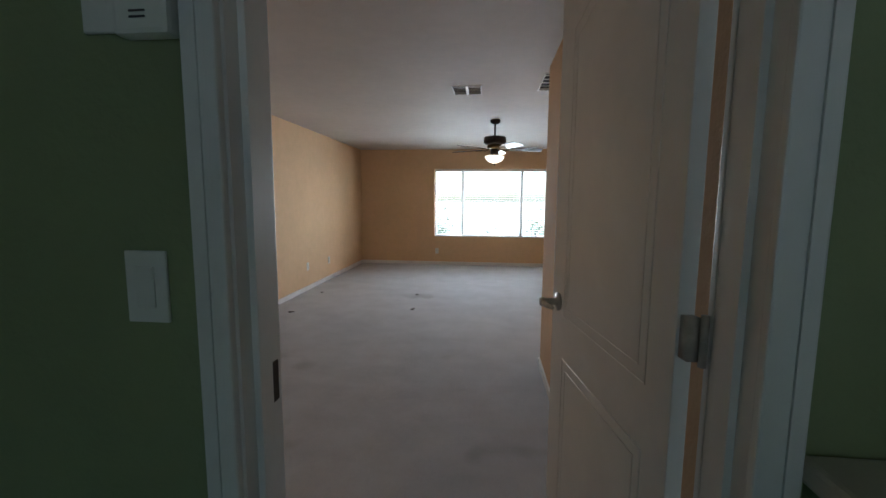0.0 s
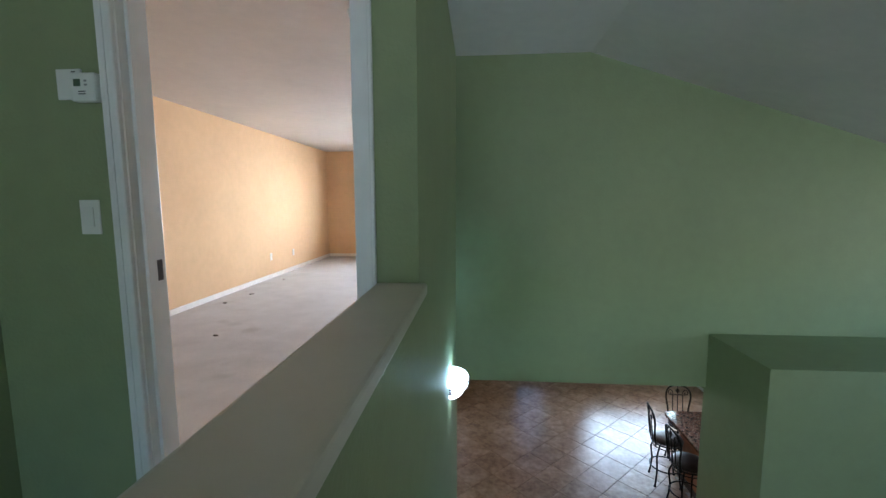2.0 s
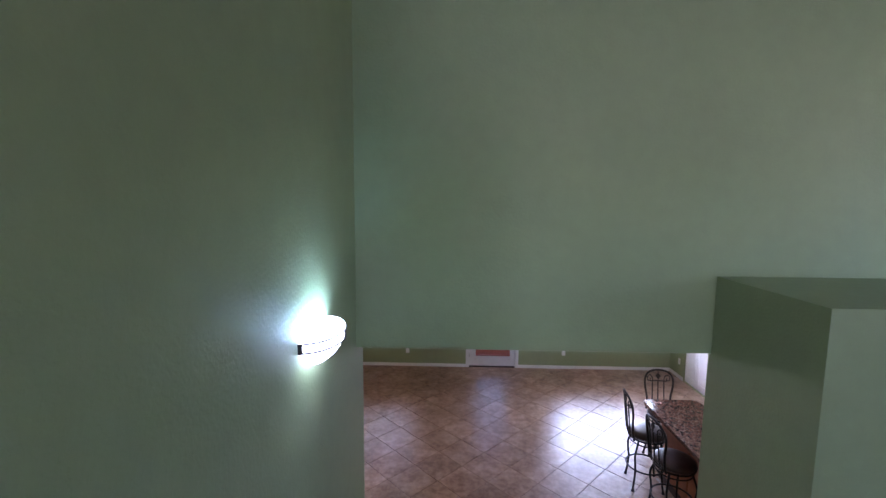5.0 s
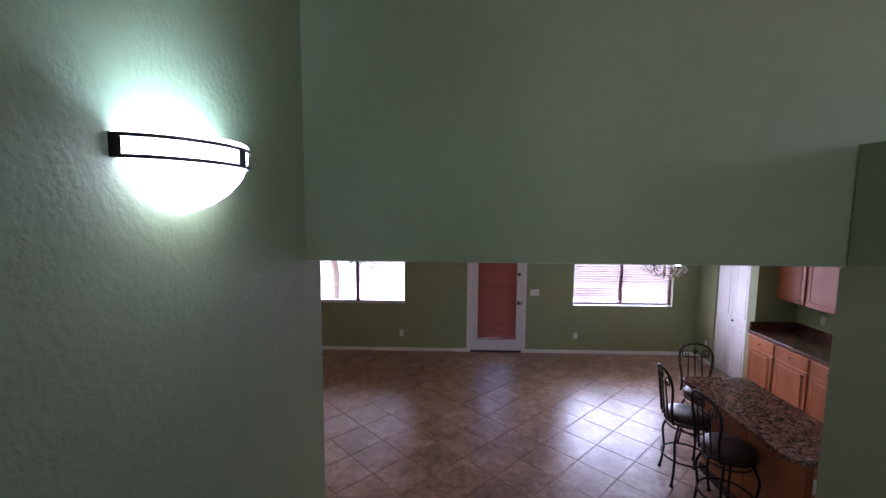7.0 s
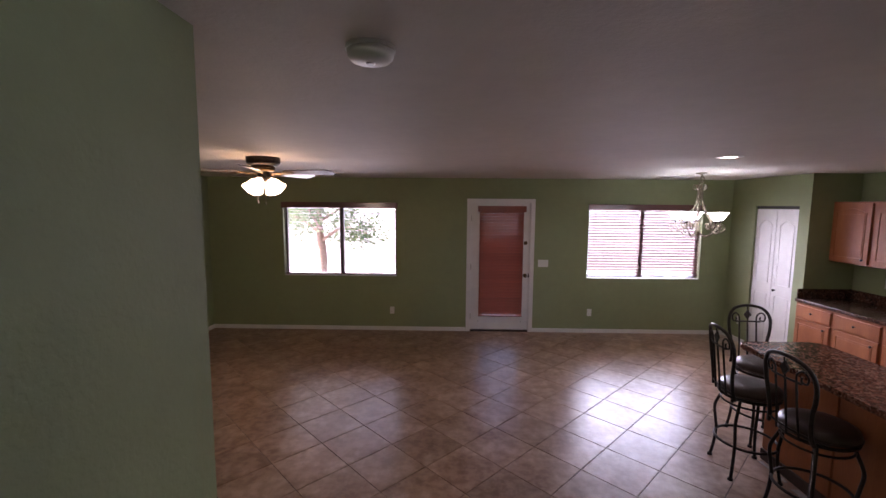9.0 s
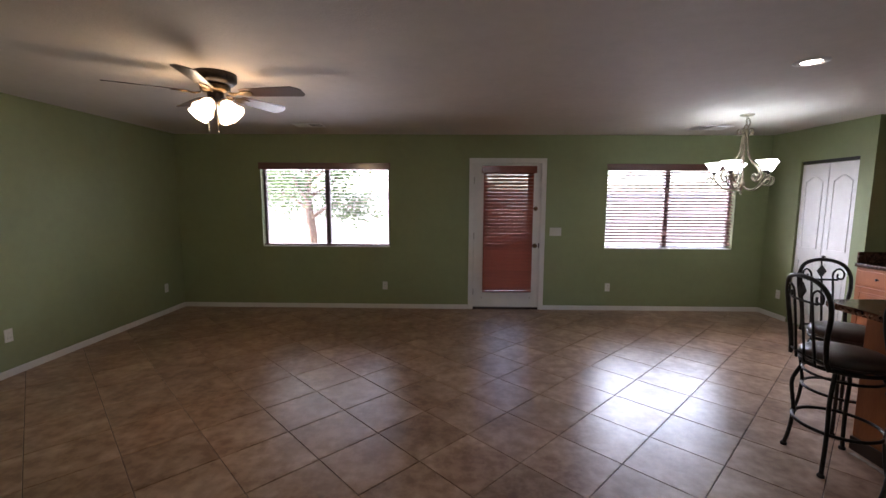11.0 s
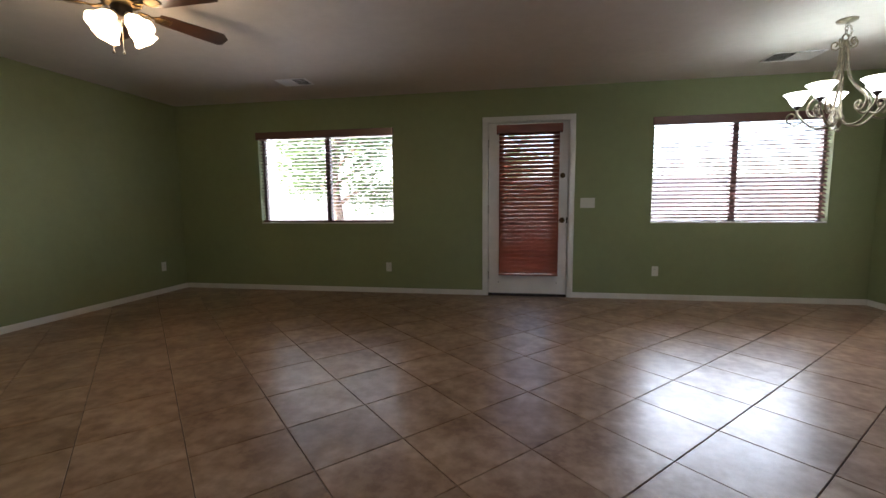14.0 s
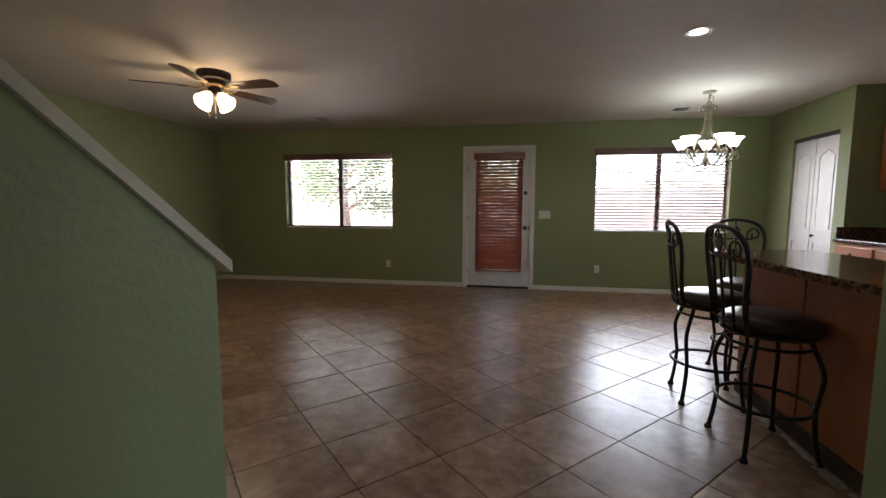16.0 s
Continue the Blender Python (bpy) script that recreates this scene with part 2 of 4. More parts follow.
def add_tube(bm, points, r, n=8, closed=False):
    """A round bar along points; r may be a number or a list of radii."""
    pts = [Vector(p) for p in points]
    count = len(pts)
    rings = []
    normal = None
    for i, p in enumerate(pts):
        a = pts[(i - 1) % count] if closed or i > 0 else p
        b = pts[(i + 1) % count] if closed or i < count - 1 else p
        d = (b - a).normalized()
        if normal is None:
            normal = d.orthogonal().normalized()
        normal = (normal - d * normal.dot(d)).normalized()
        side = d.cross(normal)
        rad = r[i] if isinstance(r, (list, tuple)) else r
        rings.append([bm.verts.new(p + rad * (math.cos(2 * math.pi * k / n) * normal + math.sin(2 * math.pi * k / n) * side)) for k in range(n)])
    pairs = list(zip(rings, rings[1:]))
    for a, b in pairs:
        for k in range(n):
            bm.faces.new((a[k], a[(k + 1) % n], b[(k + 1) % n], b[k]))
    if closed:
        a, b = rings[-1], rings[0]
        off = min(range(n), key=lambda s: (a[0].co - b[s].co).length)
        for k in range(n):
            bm.faces.new((a[k], a[(k + 1) % n], b[(k + 1 + off) % n], b[(k + off) % n]))
    else:
        bm.faces.new(rings[0][::-1])
        bm.faces.new(rings[-1])
    return bm


def tube(points, r, n=8, closed=False):
    return add_tube(bmesh.new(), points, r, n, closed)


def smooth_path(points, steps=6):
    """A Catmull-Rom line through points."""
    pts = [Vector(p) for p in points]
    out = []
    for i in range(len(pts) - 1):
        p0, p1, p2, p3 = pts[max(i - 1, 0)], pts[i], pts[i + 1], pts[min(i + 2, len(pts) - 1)]
        for k in range(steps):
            t = k / steps
            out.append(0.5 * (2 * p1 + (p2 - p0) * t + (2 * p0 - 5 * p1 + 4 * p2 - p3) * t * t + (3 * p1 - p0 - 3 * p2 + p3) * t ** 3))
    out.append(pts[-1])
    return out


def circle(cx, cy, z, r, n=32):
    return [(cx + r * math.cos(2 * math.pi * k / n), cy + r * math.sin(2 * math.pi * k / n), z) for k in range(n)]


def add_prism(bm, outline, d0, d1, axis="z"):
    """Extrudes a flat outline of (u, v) along an axis: z: (u, v, d); y: (u, d, v); x: (d, u, v)."""
    put = {"z": lambda u, v, d: (u, v, d), "y": lambda u, v, d: (u, d, v), "x": lambda u, v, d: (d, u, v)}[axis]
    a = [bm.verts.new(put(u, v, d0)) for u, v in outline]
    b = [bm.verts.new(put(u, v, d1)) for u, v in outline]
    bm.faces.new(a[::-1])
    bm.faces.new(b)
    for k in range(len(a)):
        q = (k + 1) % len(a)
        bm.faces.new((a[k], a[q], b[q], b[k]))
    return bm


def prism(outline, d0, d1, axis="z"):
    return add_prism(bmesh.new(), outline, d0, d1, axis)


def wall(name, axis, d0, d1, u0, u1, z0, z1, mat, holes=(), label="", back=None):
    """A wall with thickness along x or y (axis of its normal), openings (u0, u1, z0, z1) cut through; back: material of its d1 side."""
    us = sorted({u0, u1, *[h[0] for h in holes], *[h[1] for h in holes]})
    zs = sorted({z0, z1, *[h[2] for h in holes], *[h[3] for h in holes]})
    bm = bmesh.new()
    solid = {}
    for i in range(len(us) - 1):
        for j in range(len(zs) - 1):
            cu, cz = (us[i] + us[i + 1]) / 2, (zs[j] + zs[j + 1]) / 2
            solid[i, j] = not any(h[0] < cu < h[1] and h[2] < cz < h[3] for h in holes)

    def p(u, d, z):
        return bm.verts.new((u, d, z) if axis == "y" else (d, u, z))

    for (i, j), full in solid.items():
        if not full:
            continue
        a, b, c, e = us[i], us[i + 1], zs[j], zs[j + 1]
        bm.faces.new([p(a, d0, c), p(b, d0, c), p(b, d0, e), p(a, d0, e)])
        f = bm.faces.new([p(a, d1, c), p(b, d1, c), p(b, d1, e), p(a, d1, e)])
        if back is not None:
            f.material_index = 1
        if not solid.get((i - 1, j)):
            bm.faces.new([p(a, d0, c), p(a, d1, c), p(a, d1, e), p(a, d0, e)])
        if not solid.get((i + 1, j)):
            bm.faces.new([p(b, d0, c), p(b, d1, c), p(b, d1, e), p(b, d0, e)])
        if not solid.get((i, j - 1)):
            bm.faces.new([p(a, d0, c), p(b, d0, c), p(b, d1, c), p(a, d1, c)])
        if not solid.get((i, j + 1)):
            bm.faces.new([p(a, d0, e), p(b, d0, e), p(b, d1, e), p(a, d1, e)])
    bmesh.ops.remove_doubles(bm, verts=bm.verts, dist=0.0001)
    ob = link_mesh(name, bm, mat)
    if back is not None:
        ob.data.materials.append(back)
    return tagged(ob, label, "wall", kind="structure")


def structure(name, bm, mat, label, category):
    return tagged(link_mesh(name, bm, mat), label, category, kind="structure")


# ---- the large structure ----
UP = 2.772         # upper floor
LOW = 2.44         # lower ceiling
BEDTOP = 5.147     # bedroom ceiling
VAULT = 5.225      # flat part of the stair hall's ceiling
WIN_L = (-1.53, 0.27, 0.88, 2.05)
WIN_R = (3.29, 5.05, 0.88, 2.05)
WIN_B = (-1.16, 1.16, 3.365, 4.757)
DOOR = (1.435, 2.395, 0.0, 2.075)

wall("wall_north_lower", "y", 9.272, 9.45, -2.85, 6.15, -0.1, 2.6, GREEN, [WIN_L, WIN_R, DOOR], "sage green painted wall with two windows and door")
wall("wall_north_upper", "y", 9.272, 9.45, -2.85, 6.15, 2.6, 5.3, PEACH, [WIN_B], "peach painted bedroom wall with a wide window")
wall("wall_west_lower", "x", -2.71, -2.85, 3.4, 9.272, -0.1, 2.6, GREEN, (), "plain sage green painted wall")
wall("wall_west_upper", "x", -2.71, -2.85, 1.0, 9.272, 2.6, 5.3, PEACH, (), "plain peach painted bedroom wall")
wall("wall_pantry", "x", 5.49, 5.61, 7.955, 9.272, -0.1, 2.6, GREEN, [(8.00, 8.76, 0.0, 2.045)], "green wall with a closet opening")
wall("wall_pantry_side", "y", 7.835, 7.955, 5.49, 6.15, -0.1, 2.6, GREEN, (), "green wall return beside the kitchen counter")
wall("wall_pantry_back", "x", 6.08, 6.15, 7.955, 9.272, -0.1, 2.6, GREEN, (), "plain wall at the back of the closet")
# opening near the south end is added, unseen, to light the west wall
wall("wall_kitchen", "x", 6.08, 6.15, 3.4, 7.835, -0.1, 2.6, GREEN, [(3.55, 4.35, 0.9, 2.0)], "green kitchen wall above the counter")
wall("wall_family_south", "y", 3.625, 3.50, -2.71, 0.397, -0.1, 2.44, GREEN, (), "plain green wall beside the stairs")
wall("wall_kitchen_end", "y", 3.466, 3.4365, 2.662, 2.745, -0.1, 2.438, GREEN, (), "green wall end below the tall header")
wall("wall_kitchen_south", "y", 3.466, 3.34, 2.745, 6.08, -0.1, 2.438, GREEN, (), "plain green wall behind the kitchen")
wall("wall_header", "y", 3.443, 3.6, 0.519, 5.2, 2.442, 5.4, GREEN, (), "tall green wall above the wide opening")
wall("wall_stair_left", "x", 0.519, 0.397, 1.115, 3.625, -0.1, 5.4, GREEN, (), "tall green stair wall with a sconce", back=PEACH)
wall("wall_stair_low", "x", 0.519, 0.397, 0.0, 1.115, -0.1, 3.741, GREEN, (), "green half wall beside the landing")
wall("wall_bedroom_east", "x", 0.398, 0.52, 3.625, 3.96, 2.6, 5.3, PEACH, (), "peach wall corner inside the bedroom")
wall("wall_bedroom_south", "y", 3.96, 3.84, 0.52, 2.7, 2.6, 5.3, PEACH, (), "plain peach bedroom wall")
wall("wall_bedroom_right", "x", 2.7, 2.82, 3.84, 9.272, 2.6, 5.3, PEACH, (), "plain peach bedroom wall")
wall("wall_bedroom_door", "y", 1.115, 1.235, -2.71, 0.397, 2.6, 5.4, GREEN, [(-0.458, 0.340, 2.6, UP + 2.05)], "green landing wall around the bedroom doorway", back=PEACH)
wall("wall_landing_left", "x", -0.973, -1.10, -3.0, 1.115, 2.6, 5.4, GREEN, (), "plain green landing wall")
wall("wall_block_side", "x", 2.662, 2.745, 2.676, 3.436, -0.1, 2.913, GREEN, (), "green side of a boxed-out wall with a ledge")
wall("wall_block_front", "y", 2.676, 2.776, 2.745, 5.2, -0.1, 2.913, GREEN, (), "green boxed-out wall below a ledge")
structure("wall_ledge", box(2.745, 5.2, 2.776, 3.443, 2.82, 2.913), GREEN, "painted plant ledge on top of a boxed-out wall", "ledge")
# high opening is added out of view, for side light on the stair wall
wall("wall_hall_right", "x", 5.2, 5.32, -3.0, 3.443, -0.1, 5.4, GREEN, [(1.5, 2.5, 3.05, 3.85)], "green hall wall with an added unseen high window")
# both openings belong to added windows, out of view behind the landing
wall("wall_hall_back", "y", -3.0, -3.12, -1.13, 5.32, -0.1, 5.4, GREEN, [(1.6, 2.8, 2.6, 3.8), (-0.575, 0.175, 3.45, 4.35)], "green hall wall with two added unseen windows")
wall("wall_under_landing", "y", 0.10, -0.02, -0.973, 1.46, -0.1, 2.5, GREEN, (), "plain green wall below the landing")

# sloped ceiling over the stair hall
vb = bmesh.new()
add_prism(vb, [(-1.13, VAULT), (1.605, VAULT), (5.32, VAULT - 0.331 * 3.715), (5.32, 5.75), (-1.13, 5.75)], -3.12, 3.443, "y")
structure("ceiling_hall", vb, CEIL, "white ceiling with a flat part and a slope", "ceiling")
structure("ceiling_family", box(-2.85, 6.15, 3.447, 9.45, LOW, 2.58), CEIL, "off-white textured family room ceiling", "ceiling")
bc = box(-2.85, 0.397, 1.235, 3.60, BEDTOP, 5.45)
add_box(bc, -2.85, 2.82, 3.60, 9.45, BEDTOP, 5.45)
structure("ceiling_bedroom", bc, CEIL, "off-white bedroom ceiling", "ceiling")

# pony wall along the stairs, and caps
SLOPE = 0.735
pony = [(-3.0, -0.1), (3.648, -0.1), (3.648, 1.097), (0.04, 1.097 + SLOPE * 3.608), (0.04, 3.741), (-3.0, 3.741)]
structure("wall_pony", prism(pony, 1.46, 1.58, "x"), GREEN, "green sloped half wall beside the stairs", "wall")
cap = [(3.690, 1.068), (3.690, 1.095), (0.04, 1.095 + SLOPE * 3.650), (0.04, 1.068 + SLOPE * 3.650)]
structure("trim_pony_cap", prism(cap, 1.446, 1.589, "x"), CAPW, "painted sloped cap on the half wall", "wall cap")
structure("trim_half_wall_cap", box(0.384, 0.547, -0.03, 1.113, 3.742, 3.779, 0.008), CAPW, "painted wooden cap on the half wall", "wall cap")

# floors
structure("floor", box(-2.85, 6.15, -3.12, 9.45, -0.15, -0.006), GROUT, "brown ceramic tile floor laid diagonally", "floor")
bf = box(-2.71, 0.397, 1.175, 3.60, 2.6, UP)
add_box(bf, -2.71, 2.7, 3.60, 9.272, 2.6, UP)
structure("floor_bedroom", bf, CARPET, "worn grey beige carpet in the bedroom", "carpet")
structure("floor_landing", box(-0.973, 1.46, -3.0, 0.125, 2.5, UP), CARPET, "grey beige carpet on the landing", "carpet")
structure("floor_landing_strip", box(-0.973, 0.397, 0.125, 1.175, 2.5, UP), CARPET, "grey beige carpet by the bedroom door", "carpet")
stairs = base("stairs", pose(0, 0, 0), "carpeted straight stairs between a wall and a half wall", "stairs", kind="structure")
step = None
for k in range(14):
    if step is None:
        step = part("step", box(0.520, 1.459, 0.0, 0.275, -0.1848, 0.0, 0.012), CARPET, stairs)
    else:
        o = new("step", step.data)
        o.parent = stairs
        step = o
    step.matrix_basis = pose(0, 3.645 - 0.2515 * (14 - k), 0.1848 * (14 - k))
structure("stair_base", prism([(0.125, -0.1), (3.6, -0.1), (3.6, -0.05), (0.125, 2.40)], 0.523, 1.456, "x"), GREEN, "plain closed base below the stairs", "stairs")

# ---- windows, doors and trim ----


def pane(name, x0, x1, y, z0, z1, parent):
    o = part(name, box(x0, x1, y - 0.003, y + 0.003, z0, z1), GLASS, parent)
    o.visible_shadow = False
    return o


def slider_window(name, w, splits, mat, label, sill_mat=WHITE):
    x0, x1, z0, z1 = w
    y = 9.40
    win = base(name, pose(0, 0, 0), label, "window", kind="structure")
    fr = bmesh.new()
    t = 0.03
    add_box(fr, x0, x1, y - 0.03, y + 0.03, z0, z0 + t, 0.004)
    add_box(fr, x0, x1, y - 0.03, y + 0.03, z1 - t, z1, 0.004)
    add_box(fr, x0, x0 + t, y - 0.03, y + 0.03, z0 + t, z1 - t, 0.004)
    add_box(fr, x1 - t, x1, y - 0.03, y + 0.03, z0 + t, z1 - t, 0.004)
    part("window_frame", fr, mat, win)
    xs = [x0 + t, *splits, x1 - t]
    for k, x in enumerate(splits):
        part("mullion", box(x - 0.03, x + 0.03, y - 0.035, y + 0.035, z0 + t, z1 - t, 0.004), mat, win)
    for a, b in zip(xs, xs[1:]):
        pane("pane", a, b, y, z0 + t, z1 - t, win)
    part("window_sill", box(x0 + 0.002, x1 - 0.002, 9.268, y - 0.032, z0, z0 + 0.014, 0.004), sill_mat, win, "white painted drywall sill")
    return win


slider_window("window_1", WIN_L, [-0.62], ALU, "two-light sliding window in a drywall opening")
slider_window("window_2", WIN_R, [4.16], ALU, "two-light sliding window in a drywall opening")
slider_window("window_3", WIN_B, [-0.575, 0.628], VINYL, "wide three-light bedroom window")
# added landing window, never in view, an opening for fill light
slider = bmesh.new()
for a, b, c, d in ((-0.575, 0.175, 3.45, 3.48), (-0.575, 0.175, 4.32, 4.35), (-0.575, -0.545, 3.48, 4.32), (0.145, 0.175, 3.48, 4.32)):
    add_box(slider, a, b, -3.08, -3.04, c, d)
added_land_win = base("window_5", pose(0, 0, 0), "small unseen landing window added for fill light", "window", kind="structure")
part("window_frame", slider, VINYL, added_land_win)
# another added opening out of view, lights the tall header wall
added_hall_win = base("window_4", pose(0, 0, 0), "unseen hall window added behind the landing for light", "window", kind="structure")
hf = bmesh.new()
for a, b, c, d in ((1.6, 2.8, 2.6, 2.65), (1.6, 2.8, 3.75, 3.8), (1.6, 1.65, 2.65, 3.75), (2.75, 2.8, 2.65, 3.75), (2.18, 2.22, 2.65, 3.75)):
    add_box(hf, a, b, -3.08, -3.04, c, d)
part("window_frame", hf, VINYL, added_hall_win)


def blind(name, w, y, pitch, depth, tilt, label, cords, valance, mat=SLAT, ladder=SLAT, pulls=(0.07,)):
    """A wooden blind in front of an opening: valance, slats, bottom rail, ladder tapes and a wand."""
    x0, x1, z0, z1 = w
    b = base(name, pose((x0 + x1) / 2, y, z0), label, "window blind")
    hw = (x1 - x0) / 2
    h = z1 - z0
    if valance:
        v = box(-hw - 0.022, hw + 0.022, -0.055 - depth * 0.3, -depth * 0.3 - 0.035, h - 0.085, h + 0.008, 0.006)
        add_box(v, -hw - 0.022, -hw - 0.004, -depth * 0.3 - 0.036, depth * 0.3, h - 0.085, h + 0.008, 0.003)
        add_box(v, hw + 0.004, hw + 0.022, -depth * 0.3 - 0.036, depth * 0.3, h - 0.085, h + 0.008, 0.003)
        part("valance", v, mat, b)
    part("head_rail", box(-hw + 0.003, hw - 0.003, -0.022, 0.022, h - 0.05, h - 0.004), mat, b)
    me = None
    n = int((h - 0.07) / pitch)
    for k in range(n):
        z = 0.05 + k * pitch
        if me is None:
            s = box(-hw + 0.006, hw - 0.006, -depth / 2, depth / 2, -0.0017, 0.0017)
            o = part("slat", s, mat, b)
            me = o.data
        else:
            o = new("slat", me)
            o.parent = b
        a = tilt + random.uniform(-1.2, 1.2)
        o.matrix_basis = pose(random.uniform(-0.001, 0.001), 0, z, a, random.uniform(-0.08, 0.08), 0)
    part("bottom_rail", box(-hw + 0.005, hw - 0.005, -depth / 2, depth / 2, 0.004, 0.026, 0.004), mat, b)
    for c in cords:
        for s in (-1, 1):
            part("ladder_cord", tube([(c, s * depth * 0.52, 0.02), (c, s * depth * 0.52, h - 0.05)], 0.0013, 5), ladder, b)
    for k, away in enumerate(pulls):
        wx = hw - away if away > 0 else -hw - away
        low = h * 0.45 + 0.07 * k
        cord = part("pull_cord", tube([(wx, -depth * 0.6, h - 0.06), (wx + 0.003, -depth * 0.62, low)], 0.0015, 5), ladder, b)
        part("tassel", lathe([(0.002, 0.03), (0.007, 0.015), (0.009, 0.0), (0.0, -0.008)], 8, Matrix.Translation((wx + 0.003, -depth * 0.62, low - 0.02))), mat, cord, smooth=True)
    return b


blind("window_blind", (-1.525, 0.265, 0.897, 2.045), 9.315, 0.044, 0.048, -6, "open cherry wood slat blind on the window by the corner", (-0.62, 0.0, 0.62), True, BACKLIT_SLAT, BACKLIT_SLAT)
blind("window_blind", (3.295, 5.045, 0.925, 2.045), 9.315, 0.044, 0.048, 24, "open cherry wood slat blind behind the chandelier", (-0.62, 0.0, 0.62), True, BACKLIT_SLAT, BACKLIT_SLAT, pulls=(-0.09, -0.075))
blind("window_blind", (-1.155, 1.155, 3.37, 4.752), 9.33, 0.046, 0.045, 3, "open white slat blind on the bedroom window", (-0.9, 0.0, 0.9), False, VINYL, VINYL)

# garden door with its casing
door = base("door_1", pose(0, 0, 0), "white garden door with a glazed light", "door", kind="structure")
x0, x1, _, zt = DOOR
cas = bmesh.new()
for a, b, c, d in ((x0 - 0.052, x0 + 0.012, 0.0, zt - 0.012), (x1 - 0.012, x1 + 0.052, 0.0, zt - 0.012)):
    add_box(cas, a, b, 9.252, 9.27, c, d, 0.004)
add_box(cas, x0 - 0.052, x1 + 0.052, 9.252, 9.27, zt - 0.012, zt + 0.05, 0.004)
part("casing", cas, WHITE, door)
jamb = bmesh.new()
add_box(jamb, x0, x0 + 0.018, 9.272, 9.45, 0.0, zt)
add_box(jamb, x1 - 0.018, x1, 9.272, 9.45, 0.0, zt)
add_box(jamb, x0 + 0.018, x1 - 0.018, 9.272, 9.45, zt - 0.018, zt)
add_box(jamb, x0 + 0.0185, x0 + 0.045, 9.332, 9.37, 0.03, zt - 0.0185)
add_box(jamb, x1 - 0.045, x1 - 0.0185, 9.332, 9.37, 0.03, zt - 0.0185)
add_box(jamb, x0 + 0.045, x1 - 0.045, 9.332, 9.37, zt - 0.045, zt - 0.0185)
part("jamb", jamb, WHITE, door)
a, b = x0 + 0.022, x1 - 0.022
leaf = bmesh.new()
lx0, lx1, lz0, lz1 = a + 0.17, b - 0.17, 0.27, 1.93
add_box(leaf, a, lx0, 9.285, 9.33, 0.03, zt - 0.022, 0.002)
add_box(leaf, lx1, b, 9.285, 9.33, 0.03, zt - 0.022, 0.002)
add_box(leaf, lx0, lx1, 9.285, 9.33, 0.03, lz0)
add_box(leaf, lx0, lx1, 9.285, 9.33, lz1, zt - 0.022)
part("leaf", leaf, WHITE, door)
bead = bmesh.new()
for q in ((lx0 - 0.03, lx0 + 0.006, lz0 - 0.03, lz1 + 0.03), (lx1 - 0.006, lx1 + 0.03, lz0 - 0.03, lz1 + 0.03)):
    add_box(bead, q[0], q[1], 9.274, 9.2846, q[2], q[3], 0.003)
add_box(bead, lx0 + 0.006, lx1 - 0.006, 9.274, 9.2846, lz0 - 0.03, lz0 + 0.006, 0.003)
add_box(bead, lx0 + 0.006, lx1 - 0.006, 9.274, 9.2846, lz1 - 0.006, lz1 + 0.03, 0.003)
part("glazing_bead", bead, WHITE, door)
pane("pane", lx0, lx1, 9.31, lz0, lz1, door)
part("threshold", box(x0 + 0.018, x1 - 0.018, 9.262, 9.44, 0.0, 0.028, 0.004), BRONZE, door, "dark metal threshold")
for z in (0.25, 1.05, 1.82):
    part("hinge", lathe([(0.008, -0.045), (0.008, 0.045)], 10, Matrix.Translation((a - 0.004, 9.277, z))), NICKEL, door, smooth=True)
KNOB = [(0.032, 0.0), (0.032, 0.008), (0.012, 0.012), (0.011, 0.03), (0.024, 0.038), (0.028, 0.05), (0.024, 0.06), (0.0, 0.064)]
FACE = Matrix.Rotation(radians(90), 4, "X")
knob = part("door_knob", lathe(KNOB, 20), BRASS, door, "round dark brass knob", True, Matrix.Translation((2.312, 9.284, 0.915)) @ FACE)
part("deadbolt", lathe([(0.03, 0.0), (0.03, 0.01), (0.02, 0.016), (0.0, 0.018)], 20), BRASS, door, "round dark brass deadbolt", True, Matrix.Translation((2.312, 9.284, 1.434)) @ FACE)
part("latch_plate", box(b - 0.012, b + 0.02, 9.2805, 9.2845, 0.88, 0.95), BRONZE, door)
blind("door_blind", (1.575, 2.275, 0.255, 2.005), 9.235, 0.0475, 0.05, 61, "cherry wood slat blind on the garden door", (-0.22, 0.22), True)

for x in (1.577, 2.262):
    part("hold_down", box(x - 0.007, x + 0.007, 9.272, 9.2846, 0.158, 0.174, 0.002), NICKEL, door, "small metal blind bracket")


def arch_panel(bm, u0, u1, v0, v1, rise, put, w=0.02, n=10):
    """A raised moulding round a door panel, its top arched by rise."""
    pts = [(u0, v0), (u1, v0), (u1, v1)]
    if rise:
        for k in range(1, n):
            f = k / n
            pts.append((u1 + (u0 - u1) * f, v1 + rise * math.sin(math.pi * f) ** 1.5))
    pts.append((u0, v1))
    add_tube(bm, [put(u, v) for u, v in pts], w / 2, 6, True)


# bedroom door, open into the bedroom
fr = bmesh.new()
X0, X1, ZT = -0.458, 0.340, UP + 2.05
part_parent = base("door_2", pose(0, 0, 0), "white door frame on the landing", "door", kind="structure")
